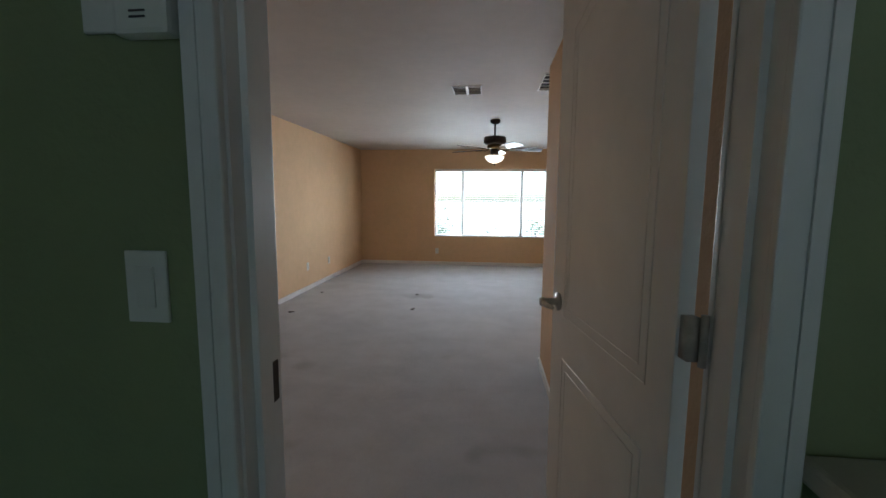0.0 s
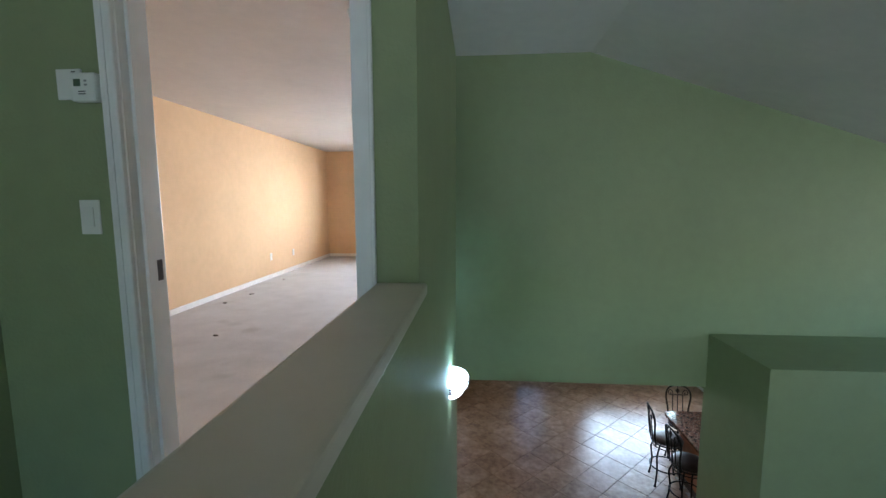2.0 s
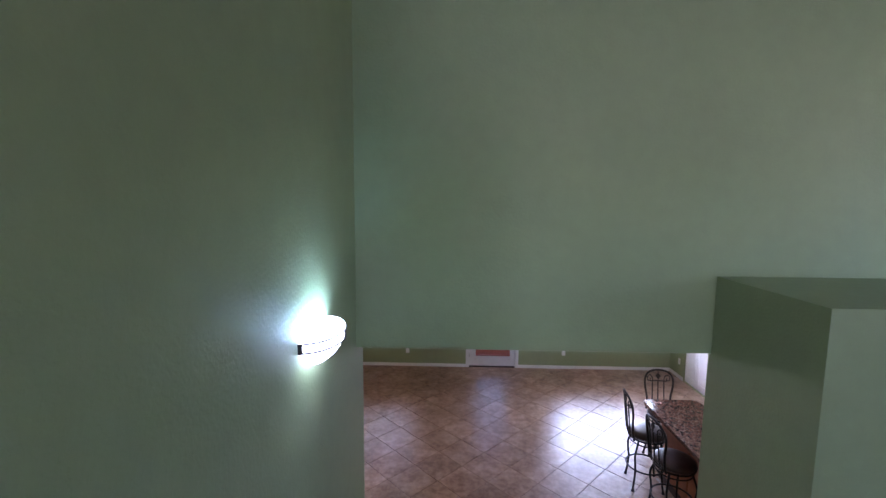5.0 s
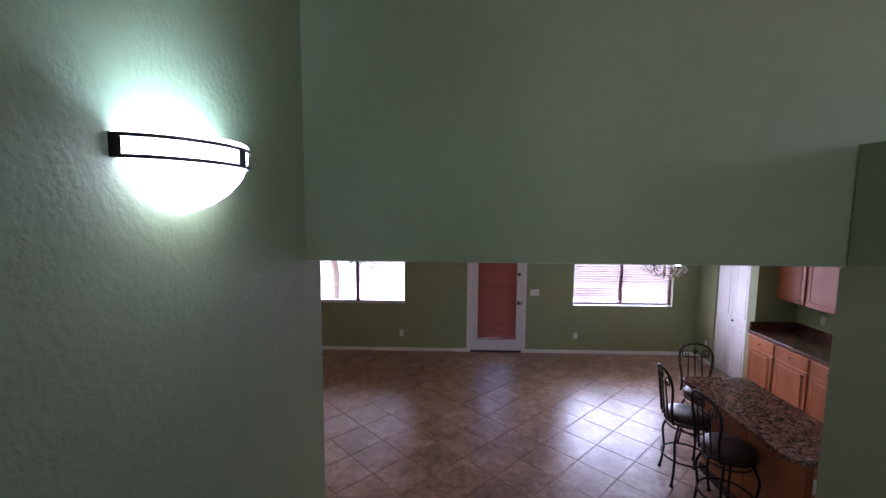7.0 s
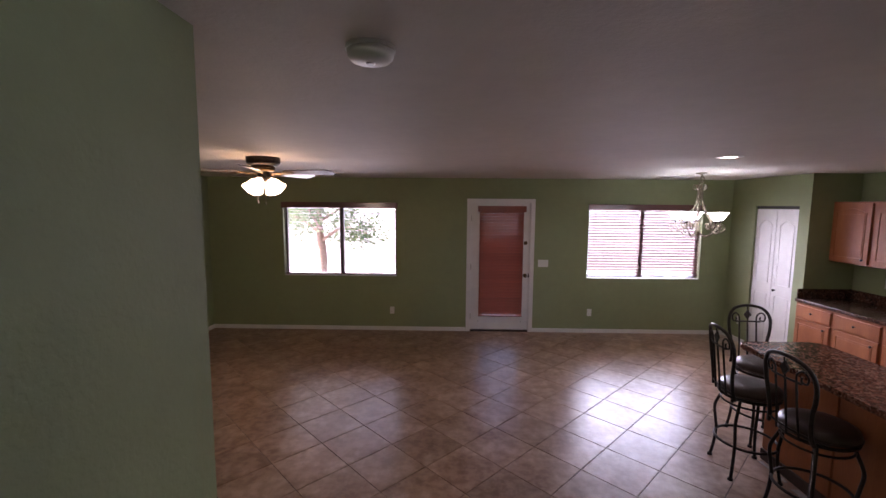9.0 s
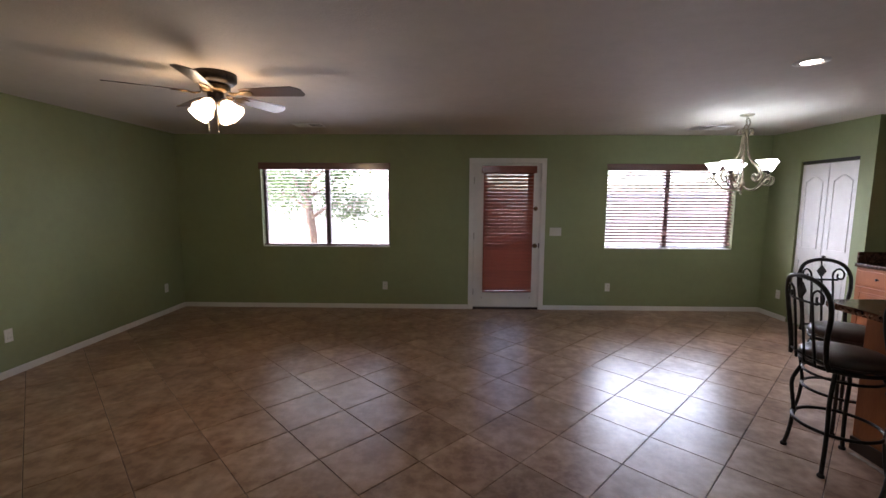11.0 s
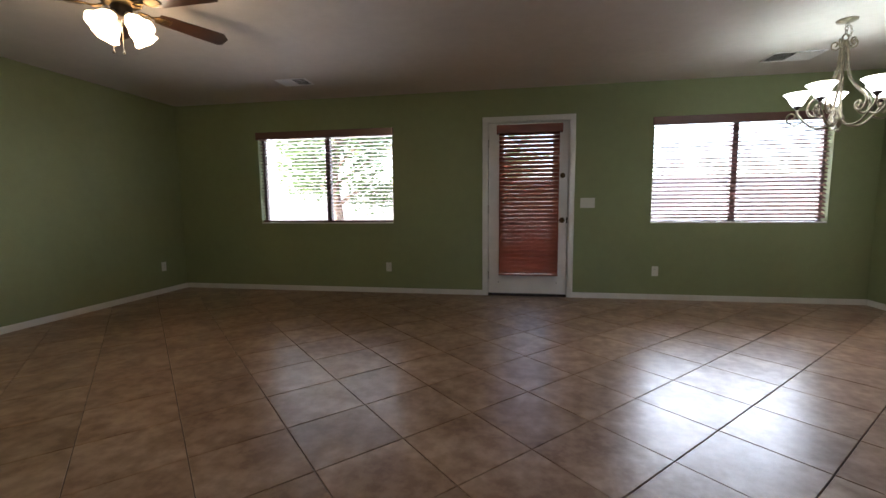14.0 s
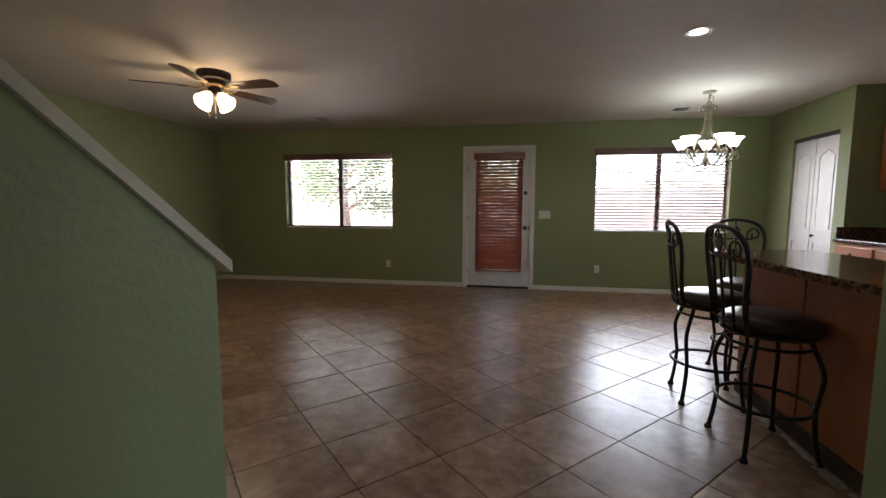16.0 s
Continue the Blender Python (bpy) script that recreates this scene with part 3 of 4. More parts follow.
for y0, y1 in ((1.097, 1.1145), (1.2355, 1.253)):
    add_box(fr, X0 - 0.040, X0 + 0.014, y0, y1, UP, ZT - 0.006, 0.004)
    add_box(fr, X1 - 0.020, X1 + 0.044, y0, y1, UP, ZT - 0.006, 0.004)
    add_box(fr, X0 - 0.040, X1 + 0.044, y0, y1, ZT - 0.006, ZT + 0.06, 0.004)
    for q in (X0 - 0.028, X1 + 0.018):
        add_box(fr, q, q + 0.015, y0 - 0.004 if y0 < 1.15 else y1, y0 if y0 < 1.15 else y1 + 0.004, UP, ZT)
part("casing", fr, WHITE, part_parent)
jb = bmesh.new()
add_box(jb, X0, X0 + 0.018, 1.1152, 1.235, UP, ZT)
add_box(jb, X1 - 0.018, X1, 1.1152, 1.235, UP, ZT)
add_box(jb, X0 + 0.018, X1 - 0.018, 1.1152, 1.235, ZT - 0.018, ZT)
add_box(jb, X0 + 0.018, X0 + 0.030, 1.15, 1.19, UP, ZT - 0.018)
add_box(jb, X1 - 0.030, X1 - 0.018, 1.15, 1.19, UP, ZT - 0.018)
part("jamb", jb, WHITE, part_parent)
part("strike_plate", box(X0 + 0.0182, X0 + 0.0205, 1.195, 1.228, UP + 0.985, UP + 1.06), BRONZE, part_parent, "bronze strike plate")


def two_panel_leaf(parent, w, h, t, knob_side):
    """A moulded two-panel door leaf lying in x 0..w, y 0..t, z 0..h."""
    part("leaf", box(0.03, w, 0, t, 0, h, 0.002), WHITE, parent)
    for y in (0.0, t):
        m = bmesh.new()
        arch_panel(m, 0.12, w - 0.12, 0.98, h - 0.17, 0.07, lambda u, v: (u, y, v), 0.005)
        arch_panel(m, 0.12, w - 0.12, 0.14, 0.84, 0.0, lambda u, v: (u, y, v), 0.005)
        arch_panel(m, 0.15, w - 0.15, 1.01, h - 0.20, 0.06, lambda u, v: (u, y, v), 0.004)
        arch_panel(m, 0.15, w - 0.15, 0.17, 0.81, 0.0, lambda u, v: (u, y, v), 0.004)
        part("panel_moulding", m, WHITE, parent, smooth=True)


hinge_at = (X1 - 0.026, 1.242)
swing = 98.5
leaf2 = base("bedroom_door", pose(hinge_at[0], hinge_at[1], UP + 0.012, 0, 0, swing), "white two-panel bedroom door standing open", "door")
two_panel_leaf(leaf2, 0.735, 2.015, 0.032, 1)
for s, y in ((1, 0.032), (-1, 0.0)):
    lever = lathe([(0.03, 0.0), (0.03, 0.007), (0.012, 0.012), (0.011, 0.045), (0.016, 0.05), (0.014, 0.062), (0.0, 0.064)], 18)
    add_tube(lever, [(0, 0, 0.052), (-0.03, 0.004, 0.053), (-0.095, -0.004, 0.05)], [0.010, 0.009, 0.006], 8)
    part("door_handle", lever, NICKEL, leaf2, "dark metal lever handle", True, Matrix.Translation((0.672, y, 1.015)) @ Matrix.Rotation(radians(-90 * s), 4, "X"))
part("latch", box(0.7345, 0.7365, 0.008, 0.027, 1.0, 1.08), BRONZE, leaf2)
for z in (0.22, 1.11, 1.83):
    part("hinge", add_box(lathe([(0.007, -0.045), (0.007, 0.045)], 10, Matrix.Translation((-0.002, 0.003, z))), 0.004, 0.031, 0.004, 0.026, z - 0.038, z + 0.038), HINGE, leaf2, smooth=True)

# bifold closet door, two leaves
for k in range(2):
    y0 = 8.00 + 0.006 + k * 0.378
    bi = base("bifold_door", Matrix.Translation((5.515, y0 + 0.373, 0.012)) @ Matrix.Rotation(radians(-90), 4, "Z"), "white two-panel bifold closet door leaf", "door", "bifold closet doors")
    part("leaf", box(0, 0.37, 0, 0.03, 0, 1.99, 0.002), WHITE, bi)
    m = bmesh.new()
    arch_panel(m, 0.07, 0.30, 0.98, 1.78, 0.06, lambda u, v: (u, 0.0, v), 0.012)
    arch_panel(m, 0.07, 0.30, 0.13, 0.82, 0.0, lambda u, v: (u, 0.0, v), 0.012)
    part("panel_moulding", m, WHITE, bi, smooth=True)
    if k == 0:
        part("door_knob", lathe([(0.010, 0.0), (0.008, 0.012), (0.017, 0.02), (0.016, 0.03), (0.0, 0.034)], 14), BRONZE, bi, "small dark knob", True, Matrix.Translation((0.06, 0.0, 0.90)) @ FACE)
structure("trim_bifold_track", box(5.505, 5.54, 8.005, 8.755, 2.008, 2.044), DARK, "dark track above the closet doors", "track")

# baseboards
for k, q in enumerate(((-2.71, x0 - 0.053, 9.258, 9.2715), (x1 + 0.053, 5.49, 9.258, 9.2715), (-2.7095, -2.696, 3.64, 9.257), (5.476, 5.4895, 8.765, 9.257), (5.476, 5.4895, 7.845, 7.995))):
    structure("baseboard_%d" % (k + 1), box(q[0], q[1], q[2], q[3], 0.0, 0.064, 0.004), WHITE, "white painted baseboard along the green wall", "baseboard")
for k, q in enumerate(((-2.71, 2.69, 9.258, 9.2715), (-2.7095, -2.696, 1.26, 9.257), (0.383, 0.3965, 1.26, 3.96), (0.40, 2.69, 3.9605, 3.974))):
    structure("baseboard_%d" % (k + 6), box(q[0], q[1], q[2], q[3], UP, UP + 0.066, 0.004), WHITE, "white painted baseboard along the peach wall", "baseboard")

# ---- wall plates ----


def outlet(x, y, z, turn, label, n=1, switch=False, group="wall outlets"):
    w = 0.035 + 0.023 * (n - 1)
    o = base("light_switch" if switch else "wall_outlet", pose(x, y, z, 0, 0, turn), label, "light switch" if switch else "outlet", group)
    part("plate", box(-w, w, -0.006, 0.0, -0.0575, 0.0575, 0.003), PLASTIC, o)
    for k in range(n):
        c = (k - (n - 1) / 2) * 0.046
        if switch:
            part("rocker", box(c - 0.016, c + 0.016, -0.010, -0.0062, -0.033, 0.033, 0.002), PLASTIC, o)
        else:
            for s in (-0.02, 0.02):
                so = part("socket", box(c - 0.016, c + 0.016, -0.0085, -0.0062, s - 0.014, s + 0.014, 0.003), PLASTIC, o)
                sl = box(c - 0.008, c - 0.006, -0.009, -0.0082, s - 0.004, s + 0.005)
                add_box(sl, c + 0.006, c + 0.008, -0.009, -0.0082, s - 0.004, s + 0.005)
                part("slot", sl, DARK, so)
    return o


outlet(0.198, 9.2715, 0.33, 0, "white wall outlet low on the green wall")
outlet(3.355, 9.2715, 0.33, 0, "white wall outlet low on the green wall")
outlet(-2.7095, 6.83, 0.36, 90, "white wall outlet low on the green side wall")
outlet(-2.7095, 8.89, 0.345, 90, "white wall outlet low on the green side wall")
outlet(5.4895, 8.93, 0.325, -90, "white wall outlet beside the closet")
outlet(2.595, 9.2715, 1.115, 0, "white three-gang light switch beside the garden door", 3, True, "light switches")
outlet(-0.587, 1.1145, 3.989, 0, "white light switch beside the bedroom door", 1, True, "light switches")
outlet(-2.7095, 4.07, 3.168, 90, "white wall outlet low on the peach wall")
outlet(-2.7095, 6.5, 3.125, 90, "white wall outlet low on the peach wall")
outlet(-2.7095, 7.35, 3.10, 90, "white wall outlet low on the peach wall")
outlet(-1.10, 9.2715, 3.06, 0, "white wall outlet below the bedroom window")
outlet(6.0795, 7.40, 1.17, -90, "white wall outlet above the dark counter")
outlet(6.0795, 6.83, 1.17, -90, "white wall outlet above the dark counter")

# thermostat and older control plate behind it
ctl = base("control_plate", pose(-0.614, 1.1145, 4.418), "flat white control plate with faint print", "control plate")
part("plate", box(-0.043, 0.043, -0.008, 0.0, -0.048, 0.048, 0.003), PLASTIC, ctl)
bars = bmesh.new()
for z, w in ((0.038, 0.014), (0.022, 0.011), (0.012, 0.011), (0.002, 0.011), (-0.034, 0.007)):
    add_box(bars, 0.012, 0.012 + w, -0.0092, -0.0078, z - 0.0016, z + 0.0016)
part("print", bars, DARK, ctl)
th = base("thermostat", pose(-0.547, 1.1145, 4.403), "white wall thermostat with a small screen", "thermostat")
part("body", box(-0.043, 0.043, -0.030, 0.0, -0.045, 0.045, 0.008), PLASTIC, th)
part("screen", box(-0.028, -0.006, -0.0316, -0.0296, 0.002, 0.024), plain("lcd", (0.10, 0.13, 0.09), 0.25), th, "dark grey screen")
for x, z in ((0.012, 0.018), (0.012, 0.006)):
    part("button", box(x - 0.004, x + 0.004, -0.0325, -0.0297, z - 0.003, z + 0.003, 0.001), plain("button_grey", (0.25, 0.25, 0.24)), th)
ar = bmesh.new()
for z in (-0.014, -0.022):
    add_box(ar, -0.014, 0.010, -0.0316, -0.0297, z - 0.0013, z + 0.0013)
part("print", ar, DARK, th)

# ---- ceiling fixtures ----


def vent(x, y, z, w, d, turn, label, spread=False):
    """A ceiling register; spread: its two halves blow outwards to either side."""
    v = base("ceiling_vent", pose(x, y, z, 0, 0, turn), label, "ceiling vent", "ceiling vents")
    fr = bmesh.new()
    b = 0.013
    add_box(fr, -w / 2, w / 2, -d / 2, -d / 2 + b, -0.010, 0, 0.003)
    add_box(fr, -w / 2, w / 2, d / 2 - b, d / 2, -0.010, 0, 0.003)
    add_box(fr, -w / 2, -w / 2 + b, -d / 2 + b, d / 2 - b, -0.010, 0, 0.003)
    add_box(fr, w / 2 - b, w / 2, -d / 2 + b, d / 2 - b, -0.010, 0, 0.003)
    part("frame", fr, VINYL, v)
    # near-black sheet in place of a duct, its colour stands for the shade inside
    part("duct_shade", box(-w / 2 + b, w / 2 - b, -d / 2 + b, d / 2 - b, -0.002, 0), DARK, v, "dark sheet standing in for the shaded duct")
    part("divider", box(-0.012, 0.012, -d / 2 + b, d / 2 - b, -0.008, -0.0025), VINYL, v)
    n = 5
    me = None
    L = w / 2 - b - 0.012
    for s in (-1, 1):
        for k in range(8 if spread else n):
            if me is None:
                blade = box(-0.0065, 0.0065, b - d / 2, d / 2 - b, -0.0007, 0.0007) if spread else box(-L / 2, L / 2, -0.006, 0.006, -0.0008, 0.0008)
                o = part("slat", blade, VINYL, v)
                me = o.data
            else:
                o = new("slat", me)
                o.parent = v
            if spread:
                o.matrix_basis = pose(s * (0.012 + (k + 0.5) * L / 8), 0, -0.009, 0, 38 * s, 0)
            else:
                o.matrix_basis = pose(s * (0.012 + L / 2), -d / 2 + b + (k + 0.5) * (d - 2 * b) / n, -0.007, 55, 0, 0)
    return v


vent(-0.585, 8.53, LOW - 0.001, 0.34, 0.24, 0, "white metal ceiling vent near the window", True)
vent(4.265, 8.66, LOW - 0.001, 0.42, 0.26, 0, "white metal ceiling vent above the chandelier", True)
vent(-0.265, 4.60, BEDTOP - 0.001, 0.27, 0.30, 0, "white metal ceiling vent in the bedroom")
vent(-1.75, 2.60, BEDTOP - 0.001, 0.32, 0.24, 90, "white metal ceiling vent over the bedroom side wall", True)
vent(0.53, 4.38, BEDTOP - 0.001, 0.30, 0.55, 0, "large white return vent in the bedroom ceiling")


def smoke_alarm(x, y, z, label):
    s = base("smoke_detector", pose(x, y, z), label, "smoke detector", "smoke detectors")
    part("base", lathe([(0.066, 0.0), (0.066, -0.010), (0.0, -0.010)], 28), PLASTIC, s, smooth=False)
    part("cover", lathe([(0.062, -0.0102), (0.060, -0.026), (0.050, -0.036), (0.022, -0.040), (0.0, -0.040)], 28), PLASTIC, s, smooth=True)
    part("test_button", lathe([(0.012, -0.0402), (0.010, -0.044), (0.0, -0.044)], 14), NICKEL, s)


smoke_alarm(0.91, 3.76, LOW - 0.0005, "round white smoke detector on the family room ceiling")
smoke_alarm(0.0, 2.37, BEDTOP - 0.0005, "round white smoke detector inside the bedroom door")


def downlight(x, y):
    d = base("recessed_downlight", pose(x, y, LOW - 0.0005), "lit recessed downlight with a white trim ring", "ceiling light", "recessed downlights")
    ring = bmesh.new()
    add_lathe(ring, [(0.068, -0.004), (0.072, -0.009), (0.095, -0.006), (0.098, 0.0), (0.066, 0.0), (0.068, -0.004)], 32)
    part("trim_ring", ring, VINYL, d, smooth=True)
    part("lens", lathe([(0.067, -0.001), (0.05, -0.006), (0.0, -0.008)], 28), CAN_GLASS, d, "glowing lens", True)


for x, y in ((3.42, 6.19), (5.16, 6.47), (3.65, 5.0)):
    downlight(x, y)


def petal_shade(mat, scale=1.0, n=24, ruffle=0.006):
    """A bell-shaped glass shade opening upwards along z, with a wavy rim."""
    bm = bmesh.new()
    prof = [(0.022, 0.0), (0.032, 0.012), (0.046, 0.04), (0.052, 0.07), (0.058, 0.095), (0.070, 0.118)]
    rings = []
    for j, (r, z) in enumerate(prof):
        f = (j / (len(prof) - 1)) ** 3
        rings.append([bm.verts.new(Vector(((r + f * ruffle * math.cos(6 * a)) * math.cos(a), (r + f * ruffle * math.cos(6 * a)) * math.sin(a), z + f * ruffle * math.cos(6 * a))) * scale) for a in (2 * math.pi * k / n for k in range(n))])
    for a, b in zip(rings, rings[1:]):
        for k in range(n):
            bm.faces.new((a[k], a[(k + 1) % n], b[(k + 1) % n], b[k]))
    bm.faces.new(rings[0])
    bmesh.ops.solidify(bm, geom=bm.faces[:], thickness=0.004)
    return bm


def ceiling_fan(x, y, ztop, drop, radius, phase, shades, label, blade_mat, shade_turn=0):
    f = base("ceiling_fan", pose(x, y, ztop), label, "ceiling fan")
    if drop > 0.05:
        part("canopy", lathe([(0.065, 0.0), (0.065, -0.03), (0.03, -0.055), (0.0, -0.055)], 28), BRONZE, f, smooth=True)
        part("down_rod", lathe([(0.012, -0.05), (0.012, -drop)], 12), BRONZE, f, smooth=True)
    z = -drop
    part("motor_housing", lathe([(0.06, z), (0.135, z - 0.012), (0.145, z - 0.03), (0.145, z - 0.085), (0.12, z - 0.108), (0.0, z - 0.11)], 36), BRONZE, f, "dark bronze motor housing", True)
    part("housing_band", lathe([(0.085, z - 0.11), (0.10, z - 0.118), (0.10, z - 0.15), (0.075, z - 0.162), (0.0, z - 0.163)], 36), BRASS, f, "antique brass band", True)
    part("switch_housing", lathe([(0.05, z - 0.163), (0.055, z - 0.17), (0.055, z - 0.235), (0.04, z - 0.255), (0.0, z - 0.258)], 28), BRONZE, f, smooth=True)
    zb = z - 0.168
    for k in range(5):
        a = Matrix.Rotation(radians(phase + 72 * k), 4, "Z")
        outline = [(0.20, -0.045), (0.26, -0.058), (radius - 0.055, -0.074), (radius, -0.026), (radius, 0.052), (radius - 0.022, 0.074), (0.26, 0.058), (0.20, 0.045)]
        m = a @ Matrix.Translation((0, 0, zb)) @ Matrix.Rotation(radians(-12), 4, "X")
        bl = part("blade", prism(outline, -0.003, 0.003), blade_mat, f, at=m)
        arm = tube(smooth_path([(0.09, 0, 0.0), (0.13, 0.018, -0.012), (0.17, 0.0, -0.006), (0.21, 0.028, -0.005), (0.27, 0.02, -0.006)]), 0.006, 6)
        add_tube(arm, smooth_path([(0.09, 0, 0.0), (0.13, -0.018, -0.012), (0.17, 0.0, -0.006), (0.21, -0.028, -0.005), (0.27, -0.02, -0.006)]), 0.006, 6)
        add_box(arm, 0.19, 0.28, -0.022, 0.022, -0.009, -0.0035, 0.001)
        part("blade_arm", arm, BRASS, bl, "scrolled brass blade iron", True)
    if shades == 1:
        part("shade", lathe([(0.045, z - 0.256), (0.10, z - 0.25), (0.125, z - 0.255), (0.115, z - 0.285), (0.085, z - 0.32), (0.03, z - 0.345), (0.0, z - 0.348)], 32), FAN_GLASS, f, "lit frosted glass bowl", True)
        part("finial", lathe([(0.012, z - 0.348), (0.014, z - 0.358), (0.005, z - 0.375), (0.0, z - 0.378)], 14), BRONZE, f, smooth=True)
    else:
        for k in range(shades):
            a = Matrix.Rotation(radians(phase + shade_turn + 360 / shades * k), 4, "Z")
            tip = a @ Matrix.Translation((0.058, 0, z - 0.235)) @ Matrix.Rotation(radians(180 - 46), 4, "Y")
            part("shade", petal_shade(FAN_GLASS, 1.06, 24, 0.0015), FAN_GLASS, f, "lit frosted tulip glass shade", True, tip)
            part("socket_cup", lathe([(0.0, -0.03), (0.018, -0.03), (0.028, 0.0), (0.026, 0.012), (0.0, 0.012)], 16), NICKEL, f, smooth=True, at=tip)
        for s, L in ((-0.045, 0.17), (0.025, 0.185)):
            ch = tube([(s, -0.03, z - 0.255), (s, -0.03, z - 0.255 - L)], 0.0012, 5)
            cn = part("pull_chain", ch, NICKEL, f)
            part("pull", lathe([(0.0, 0.012), (0.006, 0.004), (0.007, -0.008), (0.0, -0.014)], 10, Matrix.Translation((s, -0.03, z - 0.262 - L))), BRONZE, cn, smooth=True)
    return f


ceiling_fan(-0.575, 6.46, LOW - 0.001, -0.035, 0.65, -5, 4, "dark bronze ceiling fan with walnut blades and lit shades", BLADE, -2)
fan_bulb = new("fan_bulb", bpy.data.lights.new("fan_bulb", "POINT"))
fan_bulb.data.energy, fan_bulb.data.shadow_soft_size, fan_bulb.data.color = 0.92, 0.22, (1.0, 0.89, 0.66)
fan_bulb.location = (-0.575, 6.46, 2.095)
ceiling_fan(0.02, 6.127, BEDTOP - 0.001, 0.20, 0.62, 8, 1, "dark bronze ceiling fan on a rod with lit bowl", BLADE)

# chandelier
ch = base("chandelier", pose(4.172, 7.868, LOW - 0.001), "antique pewter five-arm chandelier with lit glass bowls", "chandelier")
part("canopy", lathe([(0.065, 0.0), (0.062, -0.012), (0.03, -0.022), (0.0, -0.024)], 28), PEWTER, ch, smooth=True)
for k in range(3):
    z = -0.036 - 0.026 * k
    pts = [(0.010 * math.cos(a), 0.0, z + 0.017 * math.sin(a)) if k % 2 else (0.0, 0.010 * math.cos(a), z + 0.017 * math.sin(a)) for a in (2 * math.pi * j / 12 for j in range(12))]
    part("chain_link", tube(pts, 0.0028, 6, True), PEWTER, ch, smooth=True)
spare = smooth_path([(0.008, 0.0, -0.03), (0.035, 0.01, -0.05), (0.045, 0.012, -0.085), (0.028, 0.01, -0.115), (0.006, 0.0, -0.105)], 5)
for k in range(0, len(spare) - 2, 2):
    p, q = spare[k], spare[k + 2]
    d = q - p
    s = Vector((0.0, 1.0, 0.0)) if k % 4 else d.normalized().cross(Vector((0.0, 1.0, 0.0)))
    pts = [p + d * 0.5 + d * 0.62 * math.sin(a) + s * 0.007 * math.cos(a) for a in (2 * math.pi * j / 10 for j in range(10))]
    part("chain_link", tube(pts, 0.0022, 5, True), PEWTER, ch, smooth=True)
part("hanging_loop", tube([(0.020 * math.cos(a), 0.0, -0.125 + 0.022 * math.sin(a)) for a in (2 * math.pi * j / 16 for j in range(16))], 0.0055, 6, True), PEWTER, ch, smooth=True)
part("column", lathe([(0.0, -0.145), (0.018, -0.15), (0.022, -0.17), (0.010, -0.20), (0.008, -0.60), (0.014, -0.64), (0.018, -0.68), (0.030, -0.70), (0.032, -0.735), (0.018, -0.755), (0.012, -0.775), (0.0, -0.785)], 18), PEWTER, ch, smooth=True)
for k in range(5):
    a = Matrix.Rotation(radians(72 * k - 4), 4, "Z") @ Matrix.Diagonal((0.94, 0.94, 0.985, 1))
    bar = tube(smooth_path([(0.016, 0, -0.155), (0.026, 0, -0.24), (0.034, 0, -0.34), (0.065, 0, -0.44), (0.125, 0, -0.515), (0.185, 0, -0.575), (0.20, 0, -0.635), (0.170, 0, -0.685), (0.130, 0, -0.675), (0.122, 0, -0.635), (0.15, 0, -0.622), (0.165, 0, -0.645)]), 0.0095, 8)
    add_tube(bar, smooth_path([(0.02, 0, -0.735), (0.07, 0, -0.775), (0.15, 0, -0.775), (0.215, 0, -0.72), (0.262, 0, -0.66), (0.27, 0, -0.62), (0.27, 0, -0.60)]), 0.0085, 8)
    add_tube(bar, smooth_path([(0.22, 0, -0.712), (0.275, 0, -0.735), (0.325, 0, -0.71), (0.335, 0, -0.665), (0.305, 0, -0.64), (0.28, 0, -0.66), (0.29, 0, -0.69), (0.308, 0, -0.682)]), 0.007, 7)
    add_tube(bar, smooth_path([(0.02, 0, -0.185), (0.05, 0, -0.205), (0.078, 0, -0.19), (0.078, 0, -0.155), (0.052, 0, -0.15), (0.046, 0, -0.172), (0.058, 0, -0.18)]), 0.006, 7)
    arm = part("arm", bar, PEWTER, ch, smooth=True, at=a)
    part("candle_cup", lathe([(0.0, -0.618), (0.012, -0.616), (0.014, -0.605), (0.028, -0.60), (0.030, -0.575), (0.018, -0.57), (0.0, -0.57)], 16, Matrix.Translation((0.27, 0, 0))), BRONZE, arm, "dark bronze cup", True)
    part("shade", lathe([(0.022, -0.588), (0.034, -0.583), (0.050, -0.56), (0.064, -0.53), (0.083, -0.503), (0.098, -0.490), (0.095, -0.488), (0.079, -0.503), (0.060, -0.53), (0.046, -0.56), (0.030, -0.578), (0.0, -0.58)], 28, Matrix.Translation((0.27, 0, 0))), CHAND_GLASS, arm, "lit alabaster glass bowl", True)
part("finial", lathe([(0.0, -0.785), (0.016, -0.793), (0.010, -0.807), (0.0, -0.819)], 14), PEWTER, ch, smooth=True)

# wall sconce above the stairs
sc = base("wall_sconce", pose(0.5195, 2.667, 2.773), "lit white glass half-bowl sconce with a bronze band", "wall lamp")
squash = Matrix.Diagonal((0.130 / 0.185, 1, 1, 1))


def half_ring(bm, r0, r1, z0, z1):
    add_lathe(bm, [(r0, z0), (r1, z0), (r1, z1), (r0, z1), (r0, z0)], 28, squash, math.pi, -math.pi / 2)


bowl = bmesh.new()
add_lathe(bowl, [(0.176, 0.030), (0.181, 0.026), (0.175, -0.018), (0.156, -0.05), (0.120, -0.083), (0.074, -0.108), (0.032, -0.121), (0.0, -0.125)], 28, squash, math.pi, -math.pi / 2)
